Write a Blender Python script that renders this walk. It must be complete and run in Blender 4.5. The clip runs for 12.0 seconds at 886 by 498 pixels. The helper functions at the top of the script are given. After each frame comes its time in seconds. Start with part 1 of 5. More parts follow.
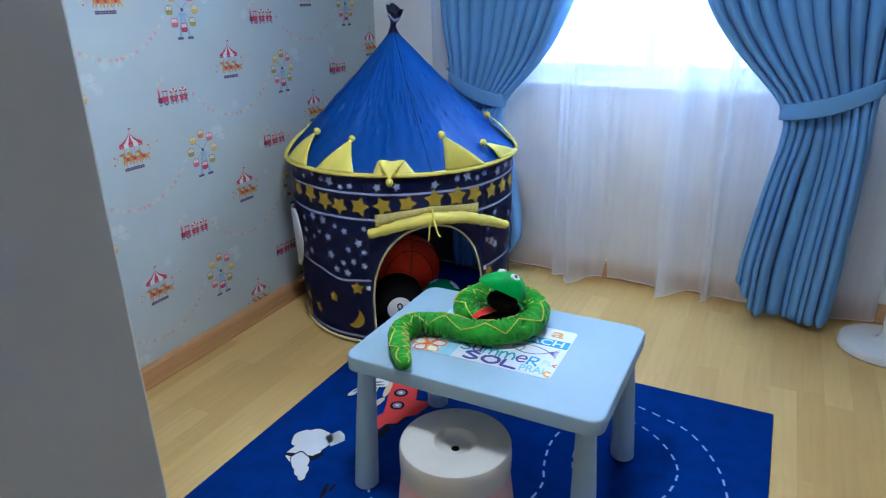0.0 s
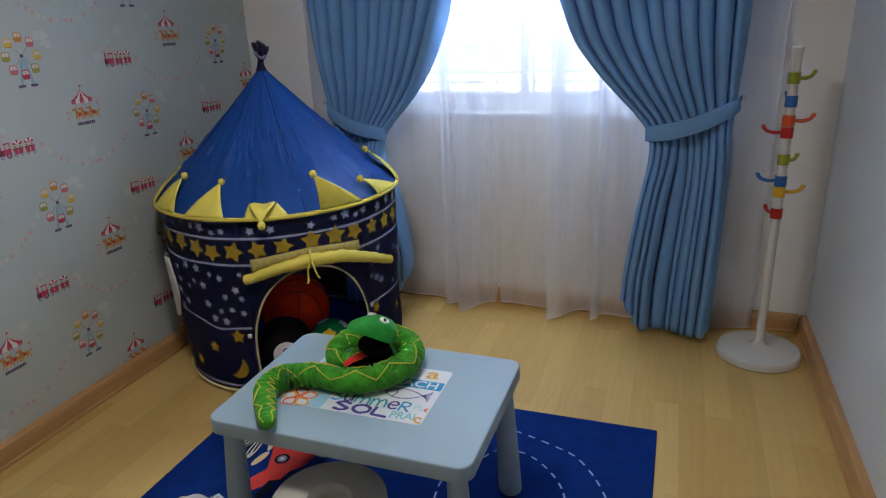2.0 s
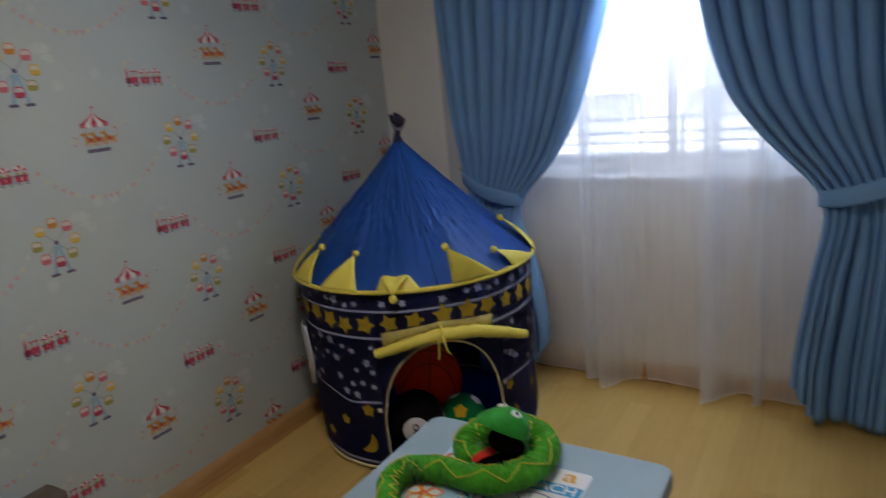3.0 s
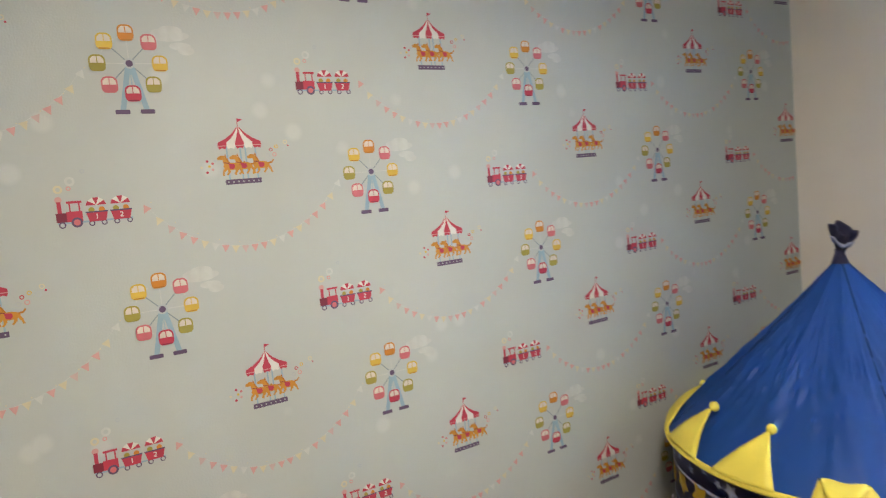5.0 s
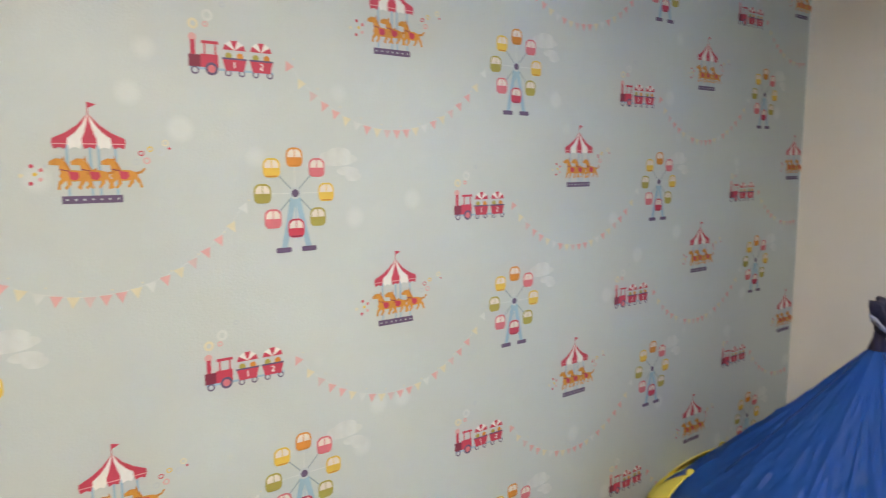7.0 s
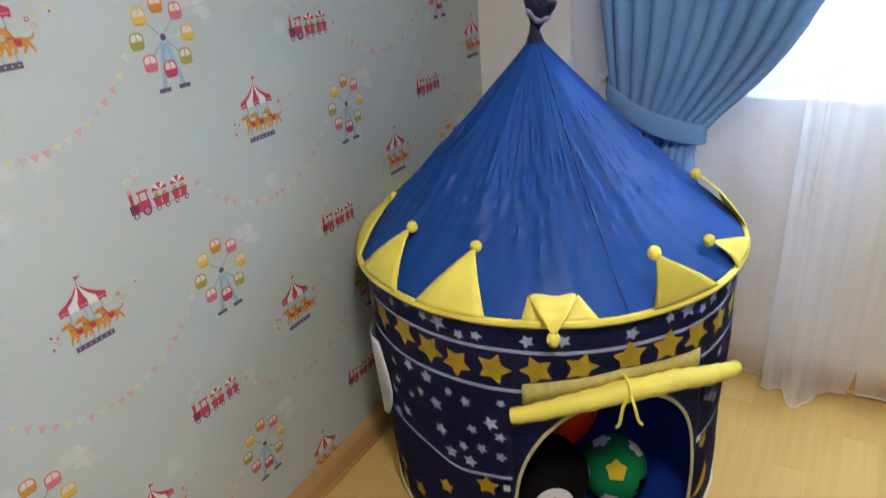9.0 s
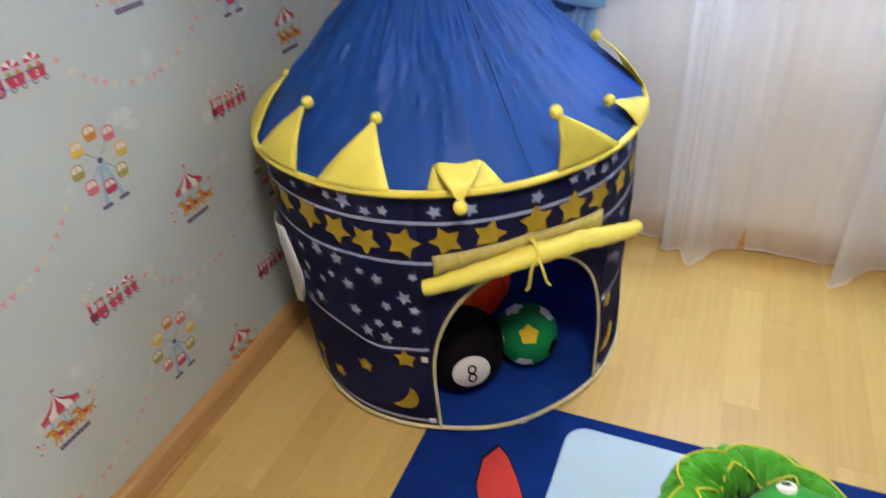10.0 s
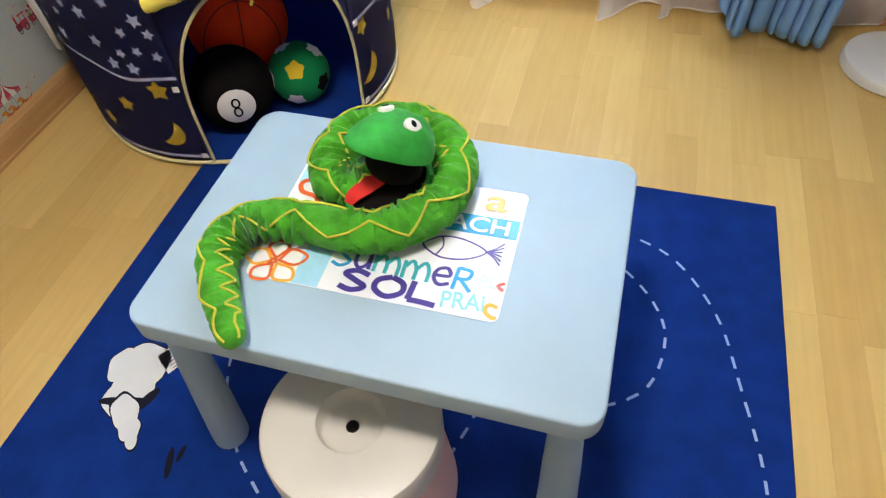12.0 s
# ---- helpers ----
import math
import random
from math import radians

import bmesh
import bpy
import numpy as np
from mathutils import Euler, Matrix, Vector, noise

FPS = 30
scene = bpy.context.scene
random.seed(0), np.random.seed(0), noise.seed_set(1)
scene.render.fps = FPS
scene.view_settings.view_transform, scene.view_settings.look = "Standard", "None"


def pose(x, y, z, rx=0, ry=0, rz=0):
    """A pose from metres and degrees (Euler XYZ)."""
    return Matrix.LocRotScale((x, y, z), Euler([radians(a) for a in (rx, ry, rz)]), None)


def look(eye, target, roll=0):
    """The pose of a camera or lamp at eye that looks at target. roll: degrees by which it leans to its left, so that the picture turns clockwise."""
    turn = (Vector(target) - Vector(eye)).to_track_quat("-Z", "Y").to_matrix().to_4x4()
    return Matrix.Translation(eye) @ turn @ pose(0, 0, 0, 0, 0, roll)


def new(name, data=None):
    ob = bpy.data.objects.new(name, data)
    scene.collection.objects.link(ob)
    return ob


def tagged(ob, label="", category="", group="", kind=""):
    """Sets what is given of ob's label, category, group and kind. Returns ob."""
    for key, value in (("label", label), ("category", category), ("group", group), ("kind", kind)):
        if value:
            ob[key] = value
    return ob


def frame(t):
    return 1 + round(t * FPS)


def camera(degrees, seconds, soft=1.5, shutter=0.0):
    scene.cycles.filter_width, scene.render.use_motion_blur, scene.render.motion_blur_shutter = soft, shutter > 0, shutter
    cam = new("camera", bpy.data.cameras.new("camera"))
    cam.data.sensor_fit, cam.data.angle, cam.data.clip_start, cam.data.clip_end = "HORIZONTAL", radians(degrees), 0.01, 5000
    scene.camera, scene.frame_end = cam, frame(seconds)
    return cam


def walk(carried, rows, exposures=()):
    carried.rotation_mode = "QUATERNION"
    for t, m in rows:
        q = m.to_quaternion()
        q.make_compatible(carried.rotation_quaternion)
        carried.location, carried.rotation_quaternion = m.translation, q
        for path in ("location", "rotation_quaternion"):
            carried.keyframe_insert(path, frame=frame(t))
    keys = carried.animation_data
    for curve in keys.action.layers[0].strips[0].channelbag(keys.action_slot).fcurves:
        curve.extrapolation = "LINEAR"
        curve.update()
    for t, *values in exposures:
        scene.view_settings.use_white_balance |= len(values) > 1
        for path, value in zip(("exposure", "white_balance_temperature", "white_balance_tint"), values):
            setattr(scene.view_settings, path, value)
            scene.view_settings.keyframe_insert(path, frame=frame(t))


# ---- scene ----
# ---- camera and walk ----
cam = camera(67.7, 12.0, soft=1.1, shutter=0.35)
PATH = [
    (0.0, 2.137, 0.705, 1.470, 68.84, 0.97, 26.62),
    (0.5, 2.169, 0.744, 1.473, 67.86, 1.17, 23.76),
    (1.0, 2.203, 0.791, 1.471, 66.85, 2.37, 19.71),
    (1.5, 2.231, 0.815, 1.495, 68.34, 1.49, 19.03),
    (2.0, 2.274, 0.836, 1.510, 70.39, 2.36, 19.13),
    (2.5, 2.283, 0.881, 1.515, 72.09, 4.96, 19.94),
    (3.0, 2.226, 0.987, 1.558, 75.51, 5.34, 30.74),
    (3.5, 2.054, 1.002, 1.597, 79.31, 4.59, 36.67),
    (5.5, 1.489, 1.512, 1.674, 84.99, 3.64, 64.86),
    (6.0, 1.335, 1.589, 1.720, 84.81, 1.76, 67.54),
    (6.5, 1.183, 1.618, 1.751, 81.62, 0.03, 60.92),
    (7.0, 1.161, 1.621, 1.755, 82.75, 0.27, 53.46),
    (7.5, 1.191, 1.677, 1.727, 79.64, 2.04, 42.75),
    (9.5, 1.259, 1.767, 1.545, 59.40, 4.46, 28.24),
    (10.0, 1.269, 1.773, 1.507, 55.10, 4.06, 22.48),
    (10.5, 1.362, 1.734, 1.418, 49.99, 4.68, 13.21),
    (11.0, 1.487, 1.700, 1.383, 44.98, 3.17, 9.52),
    (11.5, 1.672, 1.628, 1.355, 42.47, 1.41, 14.58),
    (12.0, 1.790, 1.654, 1.344, 39.90, 2.58, 14.95),
]
EXPOSURES = [
    (0.0, 2.68, 4730, 10), (0.5, 2.28, 4900, 10), (1.0, 2.08, 5300, 12), (1.5, 1.98, 5600, 14), (2.5, 1.77, 6100, 14), (3.5, 1.30, 6500, 14),
    (5.3, 2.97, 6900, 13), (6.5, 3.02, 6800, 13), (7.7, 2.99, 6350, 12), (9.3, 2.80, 6250, 14), (10.5, 3.06, 6400, 15), (11.3, 3.05, 6500, 15), (12.0, 3.10, 6230, 14),
]
walk(cam, [(r[0], pose(*r[1:])) for r in PATH], EXPOSURES)

# ---- the room's measures ----
XR, YB, YW, ZC = 2.92, 0.15, 4.09, 2.50      # right wall, back wall, window wall, ceiling
WX0, WX1, WZ0, WZ1 = 0.86, 2.22, 1.035, 2.42  # window opening
DX0, DX1, DZ = 1.74, 2.56, 2.05               # doorway in the back wall

# ---- world and lights ----
world = bpy.data.worlds.new("world")
scene.world = world
world.use_nodes = True
wn = world.node_tree.nodes
sky = wn.new("ShaderNodeTexSky")
sky.sky_type = 'NISHITA'
sky.sun_disc = False
sky.sun_elevation, sky.sun_rotation = radians(48), radians(200)
sky.air_density, sky.dust_density = 1.2, 1.5
world.node_tree.links.new(sky.outputs[0], wn["Background"].inputs[0])
wn["Background"].inputs[1].default_value = 0.15


def area_lamp(name, m, sx, sy, watts, color):
    data = bpy.data.lights.new(name, 'AREA')
    data.shape, data.size, data.size_y = 'RECTANGLE', sx, sy
    data.energy, data.color = watts, color
    ob = new(name, data)
    ob.matrix_world = m
    return ob


sun = bpy.data.lights.new("sun", 'SUN')
sun.energy, sun.angle, sun.color = 5.0, radians(0.5), (1.0, 0.95, 0.88)
sun_ob = new("sun", sun)
sun_ob.matrix_world = look((0, 0, 20), (-2.0, 6.0, 10.0))
area_lamp("window_skylight", look((1.54, YW + 0.118, 2.25), (1.54, YW - 0.9, 2.10)), 1.26, 0.30, 22, (0.82, 0.91, 1.0))
# overhead fill added to brighten the room; its source is unseen, its place assumed
lamp = area_lamp("added_overhead_light", look((1.40, 2.00, 2.40), (1.40, 2.001, 0)), 0.40, 0.40, 4.4, (1.0, 0.91, 0.79))
lamp.data.shape = 'DISK'

# ---- materials ----


def mat(name, color, rough=0.6, metal=0.0, var=0.06, scale=6.0, bump=0.0, bump_scale=60.0, sheen=0.0,
        rand=0.0, island=False, stretch=None, coat=0.0, fine=0.0, spec=0.5, trans=0.0, tcol=None):
    """A painted, woven or moulded surface: two scales of variation in tone, and fine relief."""
    m = bpy.data.materials.new(name)
    m.use_nodes = True
    n, l = m.node_tree.nodes, m.node_tree.links
    b = n["Principled BSDF"]
    b.inputs["Roughness"].default_value, b.inputs["Metallic"].default_value = rough, metal
    b.inputs["Specular IOR Level"].default_value = spec
    if sheen:
        b.inputs["Sheen Weight"].default_value = sheen
    if coat:
        b.inputs["Coat Weight"].default_value = coat
    tc = n.new("ShaderNodeTexCoord")
    mp = n.new("ShaderNodeMapping")
    l.new(tc.outputs["Object"], mp.inputs[0])
    if stretch:
        mp.inputs["Scale"].default_value = stretch
    big = n.new("ShaderNodeTexNoise")
    big.inputs["Scale"].default_value, big.inputs["Detail"].default_value = scale, 3
    l.new(mp.outputs[0], big.inputs["Vector"])
    small = n.new("ShaderNodeTexNoise")
    small.inputs["Scale"].default_value, small.inputs["Detail"].default_value = bump_scale, 2
    l.new(mp.outputs[0], small.inputs["Vector"])
    add = n.new("ShaderNodeMath")
    add.operation = 'MULTIPLY_ADD'
    l.new(small.outputs["Fac"], add.inputs[0])
    add.inputs[1].default_value = fine
    l.new(big.outputs["Fac"], add.inputs[2])
    last = add.outputs[0]
    if rand or island:
        info = n.new("ShaderNodeNewGeometry" if island else "ShaderNodeObjectInfo")
        ma = n.new("ShaderNodeMath")
        ma.operation = 'MULTIPLY_ADD'
        l.new(info.outputs["Random Per Island" if island else "Random"], ma.inputs[0])
        ma.inputs[1].default_value = rand
        l.new(last, ma.inputs[2])
        last = ma.outputs[0]
    ramp = n.new("ShaderNodeMapRange")
    ramp.inputs["From Min"].default_value, ramp.inputs["From Max"].default_value = 0.25, 0.75 + fine + rand
    ramp.inputs["To Min"].default_value, ramp.inputs["To Max"].default_value = 1 - var * 1.6, 1 + var
    l.new(last, ramp.inputs[0])
    mul = n.new("ShaderNodeVectorMath")
    mul.operation = 'SCALE'
    mul.inputs[0].default_value = color
    l.new(ramp.outputs[0], mul.inputs["Scale"])
    l.new(mul.outputs[0], b.inputs["Base Color"])
    if trans:
        tl, mx = n.new("ShaderNodeBsdfTranslucent"), n.new("ShaderNodeMixShader")
        if tcol:
            tl.inputs[0].default_value = (*tcol, 1)
        else:
            l.new(mul.outputs[0], tl.inputs[0])
        mx.inputs[0].default_value = trans
        l.new(b.outputs[0], mx.inputs[1])
        l.new(tl.outputs[0], mx.inputs[2])
        l.new(mx.outputs[0], n["Material Output"].inputs[0])
    if bump:
        bp = n.new("ShaderNodeBump")
        bp.inputs["Strength"].default_value, bp.inputs["Distance"].default_value = bump, 0.002
        l.new(small.outputs["Fac"], bp.inputs["Height"])
        l.new(bp.outputs[0], b.inputs["Normal"])
    return m


def wood(name, c1, c2, rough, long_axis=1, rand=0.5, coat=0.15):
    """Laminate or veneer: fibres along one axis, each piece in a tone of its own."""
    m = bpy.data.materials.new(name)
    m.use_nodes = True
    n, l = m.node_tree.nodes, m.node_tree.links
    b = n["Principled BSDF"]
    b.inputs["Roughness"].default_value = rough
    b.inputs["Coat Weight"].default_value = coat
    b.inputs["Coat Roughness"].default_value = 0.3
    tc, mp, info = n.new("ShaderNodeTexCoord"), n.new("ShaderNodeMapping"), n.new("ShaderNodeObjectInfo")
    s = [34.0, 34.0, 34.0]
    s[long_axis] = 1.8
    mp.inputs["Scale"].default_value = s
    off = n.new("ShaderNodeVectorMath")
    off.operation = 'SCALE'
    off.inputs[0].default_value = (7.0, 13.0, 5.0)
    l.new(info.outputs["Random"], off.inputs["Scale"])
    l.new(tc.outputs["Object"], mp.inputs[0])
    l.new(off.outputs[0], mp.inputs["Location"])
    g = n.new("ShaderNodeTexNoise")
    g.inputs["Scale"].default_value, g.inputs["Detail"].default_value = 1.6, 5
    l.new(mp.outputs[0], g.inputs["Vector"])
    ma = n.new("ShaderNodeMath")
    ma.operation = 'MULTIPLY_ADD'
    l.new(info.outputs["Random"], ma.inputs[0])
    ma.inputs[1].default_value = rand
    l.new(g.outputs["Fac"], ma.inputs[2])
    mr = n.new("ShaderNodeMapRange")
    mr.inputs["From Min"].default_value, mr.inputs["From Max"].default_value = 0.3, 0.7 + rand
    l.new(ma.outputs[0], mr.inputs[0])
    mix = n.new("ShaderNodeMix")
    mix.data_type = 'RGBA'
    mix.inputs[6].default_value, mix.inputs[7].default_value = (*c1, 1), (*c2, 1)
    l.new(mr.outputs[0], mix.inputs[0])
    l.new(mix.outputs[2], b.inputs["Base Color"])
    bp = n.new("ShaderNodeBump")
    bp.inputs["Strength"].default_value, bp.inputs["Distance"].default_value = 0.08, 0.001
    l.new(g.outputs["Fac"], bp.inputs["Height"])
    l.new(bp.outputs[0], b.inputs["Normal"])
    return m


def wallpaper():
    """Pale blue-grey paper with faint white clouds and soft round spots."""
    m = mat("wallpaper_ground", (0.50, 0.555, 0.54), rough=0.5, var=0.03, scale=2.0, bump=0.25, bump_scale=240)
    n, l = m.node_tree.nodes, m.node_tree.links
    b = n["Principled BSDF"]
    tc = n.new("ShaderNodeTexCoord")
    v = n.new("ShaderNodeTexVoronoi")
    v.inputs["Scale"].default_value = 8.5
    l.new(tc.outputs["Object"], v.inputs["Vector"])
    r = n.new("ShaderNodeMapRange")
    r.inputs["From Min"].default_value, r.inputs["From Max"].default_value = 0.22, 0.12
    r.inputs["To Min"].default_value, r.inputs["To Max"].default_value = 0.0, 0.36
    l.new(v.outputs["Distance"], r.inputs[0])
    pick = n.new("ShaderNodeSeparateColor")
    l.new(v.outputs["Color"], pick.inputs[0])
    g = n.new("ShaderNodeMath")
    g.operation = 'GREATER_THAN'
    g.inputs[1].default_value = 0.62
    l.new(pick.outputs[0], g.inputs[0])
    mu = n.new("ShaderNodeMath")
    mu.operation = 'MULTIPLY'
    l.new(r.outputs[0], mu.inputs[0])
    l.new(g.outputs[0], mu.inputs[1])
    mix = n.new("ShaderNodeMix")
    mix.data_type = 'RGBA'
    mix.inputs[7].default_value = (0.68, 0.71, 0.68, 1)
    l.new(mu.outputs[0], mix.inputs[0])
    src = b.inputs["Base Color"].links[0].from_socket
    l.new(src, mix.inputs[6])
    l.new(mix.outputs[2], b.inputs["Base Color"])
    return m


def ribbed_wall(name, color, pitch):
    """Off-white wall covering with a fine vertical rib."""
    m = mat(name, color, rough=0.75, var=0.03, scale=1.5)
    n, l = m.node_tree.nodes, m.node_tree.links
    tc = n.new("ShaderNodeTexCoord")
    w = n.new("ShaderNodeTexWave")
    w.bands_direction = 'DIAGONAL'
    w.inputs["Scale"].default_value = pitch
    w.inputs["Distortion"].default_value, w.inputs["Detail"].default_value = 1.2, 2
    l.new(tc.outputs["Object"], w.inputs["Vector"])
    bp = n.new("ShaderNodeBump")
    bp.inputs["Strength"].default_value, bp.inputs["Distance"].default_value = 0.25, 0.001
    l.new(w.outputs["Fac"], bp.inputs["Height"])
    l.new(bp.outputs[0], n["Principled BSDF"].inputs["Normal"])
    return m


def sheer_cloth():
    m = bpy.data.materials.new("sheer_voile")
    m.use_nodes = True
    n, l = m.node_tree.nodes, m.node_tree.links
    out = n["Material Output"]
    n.remove(n["Principled BSDF"])
    tr, di, tl = n.new("ShaderNodeBsdfTransparent"), n.new("ShaderNodeBsdfDiffuse"), n.new("ShaderNodeBsdfTranslucent")
    di.inputs[0].default_value = tl.inputs[0].default_value = (0.93, 0.94, 0.97, 1)
    tc, mp, nz = n.new("ShaderNodeTexCoord"), n.new("ShaderNodeMapping"), n.new("ShaderNodeTexNoise")
    mp.inputs["Scale"].default_value = (8, 8, 0.6)
    l.new(tc.outputs["Object"], mp.inputs[0])
    l.new(mp.outputs[0], nz.inputs["Vector"])
    mr = n.new("ShaderNodeMapRange")
    mr.inputs["To Min"].default_value, mr.inputs["To Max"].default_value = 0.56, 0.67
    l.new(nz.outputs["Fac"], mr.inputs[0])
    a, b = n.new("ShaderNodeMixShader"), n.new("ShaderNodeMixShader")
    a.inputs[0].default_value = 0.7
    l.new(di.outputs[0], a.inputs[1])
    l.new(tl.outputs[0], a.inputs[2])
    l.new(mr.outputs[0], b.inputs[0])
    l.new(tr.outputs[0], b.inputs[1])
    l.new(a.outputs[0], b.inputs[2])
    l.new(b.outputs[0], out.inputs[0])
    return m


def glass():
    m = bpy.data.materials.new("window_glass")
    m.use_nodes = True
    b = m.node_tree.nodes["Principled BSDF"]
    b.inputs["Transmission Weight"].default_value = 1.0
    b.inputs["Roughness"].default_value, b.inputs["IOR"].default_value = 0.0, 1.45
    b.inputs["Base Color"].default_value = (0.95, 0.98, 1.0, 1)
    return m


def glow(name, color, strength):
    m = bpy.data.materials.new(name)
    m.use_nodes = True
    b = m.node_tree.nodes["Principled BSDF"]
    b.inputs["Base Color"].default_value = (0.9, 0.88, 0.84, 1)
    b.inputs["Emission Color"].default_value = (*color, 1)
    b.inputs["Emission Strength"].default_value = strength
    return m


M_PAPER = wallpaper()
M_WALL = mat("white_wall_paint", (0.88, 0.855, 0.81), rough=0.85, var=0.02, scale=1.5, bump=0.12, bump_scale=220)
M_WALL_B = ribbed_wall("blue_white_wall_covering", (0.66, 0.70, 0.74), 26)
M_CEIL = mat("ceiling_paint", (0.80, 0.79, 0.77), rough=0.9, var=0.02)
M_DOOR = mat("door_paint", (0.50, 0.47, 0.41), rough=0.45, var=0.02, bump=0.05)
M_FLOOR = wood("laminate_strip", (0.535, 0.340, 0.094), (0.685, 0.475, 0.160), 0.40, 1, rand=0.7)
M_SUB = mat("floor_underlay", (0.42, 0.27, 0.11), rough=0.8)
M_BASE = wood("baseboard_wood", (0.46, 0.255, 0.095), (0.54, 0.315, 0.125), 0.45, 1, rand=0.1)
M_BASEX = wood("baseboard_wood_cross", (0.46, 0.255, 0.095), (0.54, 0.315, 0.125), 0.45, 0, rand=0.1)
M_FRAME = mat("window_frame_white", (0.78, 0.79, 0.80), rough=0.35, var=0.02)
M_GLASS = glass()
M_SHEER = sheer_cloth()
M_CURT = mat("blue_curtain_cloth", (0.20, 0.395, 0.70), rough=0.85, var=0.10, scale=4, bump=0.3, bump_scale=500, sheen=0.08, fine=0.25, spec=0.2, trans=0.05)
M_ROOF = mat("blue_nylon", (0.020, 0.125, 0.48), rough=0.46, var=0.10, scale=5, bump=0.12, bump_scale=45, spec=0.4, trans=0.52, tcol=(0.38, 0.50, 0.90))
M_SEAMR = mat("dark_red_seam", (0.10, 0.012, 0.006), rough=0.9)
M_SEAM = mat("dark_blue_seam", (0.012, 0.035, 0.16), rough=0.7)
M_NAVY = mat("navy_nylon", (0.008, 0.011, 0.055), rough=0.7, var=0.15, scale=7, bump=0.3, bump_scale=40, spec=0.15, trans=0.40, tcol=(0.70, 0.62, 0.66))
M_INFLOOR = mat("royal_blue_nylon", (0.007, 0.038, 0.23), rough=0.5, spec=0.25, var=0.15, scale=6, bump=0.25, bump_scale=18)
M_YEL = mat("yellow_nylon", (0.95, 0.82, 0.13), rough=0.5, var=0.08, scale=9, bump=0.3, bump_scale=45, trans=0.15)
M_CREAM = mat("cream_piping", (0.66, 0.58, 0.30), rough=0.7, var=0.1, scale=20)
M_GOLD = mat("gold_print", (0.42, 0.285, 0.014), rough=0.55, var=0.10, scale=30)
M_WPRINT = mat("pale_blue_print", (0.33, 0.37, 0.57), rough=0.6, var=0.08, scale=30)
M_FLAPW = mat("white_mesh_flap", (0.62, 0.63, 0.68), rough=0.7, var=0.06)
M_TABLE = mat("pale_blue_plastic", (0.315, 0.43, 0.51), rough=0.5, var=0.03, scale=5, bump=0.08, bump_scale=400)
M_STOOL = mat("cream_plastic", (0.62, 0.595, 0.52), rough=0.4, var=0.03, scale=8, bump=0.06, bump_scale=300)
M_PINK = mat("pink_plastic", (0.80, 0.50, 0.47), rough=0.4, var=0.03, scale=8)
M_DARK = mat("hole_shade", (0.012, 0.011, 0.010), rough=0.8)
M_RUG = mat("blue_rug_pile", (0.006, 0.029, 0.185), rough=0.95, var=0.28, scale=13, bump=0.5, bump_scale=350, fine=0.5, spec=0.08)
M_RUGW = mat("white_rug_pile", (0.66, 0.66, 0.64), rough=0.95, var=0.06, bump=0.6, bump_scale=350, fine=0.3, spec=0.08)
M_RUGD = mat("dash_rug_pile", (0.36, 0.46, 0.66), rough=0.95, var=0.10, bump=0.6, bump_scale=350, fine=0.3, spec=0.08)
M_RUGK = mat("black_rug_pile", (0.012, 0.012, 0.02), rough=0.95, var=0.1, bump=0.6, bump_scale=350, spec=0.08)
M_RUGR = mat("red_rug_pile", (0.60, 0.055, 0.045), rough=0.95, var=0.1, bump=0.6, bump_scale=350, fine=0.3, spec=0.08)
M_RUGT = mat("tan_rug_pile", (0.62, 0.48, 0.28), rough=0.95, var=0.1, bump=0.6, bump_scale=350, spec=0.08)
M_RUGG = mat("grey_rug_pile", (0.26, 0.24, 0.30), rough=0.95, var=0.2, scale=60, bump=0.6, bump_scale=350, spec=0.08)
# strong tone noise paints in the plush's sheen highlights and shaded wrinkles
M_GREEN = mat("green_plush", (0.060, 0.33, 0.012), rough=0.8, var=0.34, scale=26, bump=0.6, bump_scale=200, sheen=0.12, fine=0.3, spec=0.25)
M_HEAD = mat("green_plush_head", (0.022, 0.29, 0.028), rough=0.7, var=0.25, scale=30, bump=0.7, bump_scale=70, sheen=0.08, fine=0.2, spec=0.25)
M_ZIG = mat("yellow_trim_cord", (0.50, 0.48, 0.03), rough=0.7, var=0.1, scale=40)
M_BLACK = mat("black_plush", (0.006, 0.005, 0.005), rough=0.95, var=0.2, bump=0.3, bump_scale=260, spec=0.1)
M_REDP = mat("red_felt", (0.62, 0.018, 0.012), rough=0.85, var=0.12, bump=0.2, bump_scale=300)
M_WHITE = mat("white_felt", (0.72, 0.70, 0.66), rough=0.85, var=0.05, bump=0.2, bump_scale=300)
M_ORANGE = mat("orange_plush", (1.0, 0.062, 0.006), rough=0.9, var=0.12, scale=14, bump=0.35, bump_scale=260, spec=0.15)
M_SOCC = mat("green_ball_plush", (0.006, 0.20, 0.06), rough=0.85, var=0.12, bump=0.3, bump_scale=260, spec=0.15)
M_YFELT = mat("yellow_felt", (0.70, 0.50, 0.012), rough=0.85, var=0.08)
M_STAND = mat("white_lacquer", (0.74, 0.73, 0.70), rough=0.25, var=0.02, coat=0.3)
M_MAT = mat("placemat_white", (0.76, 0.77, 0.78), rough=0.3, var=0.02)


def plain(name, c, rough=0.6):
    return mat(name, c, rough=rough, var=0.06, scale=40)


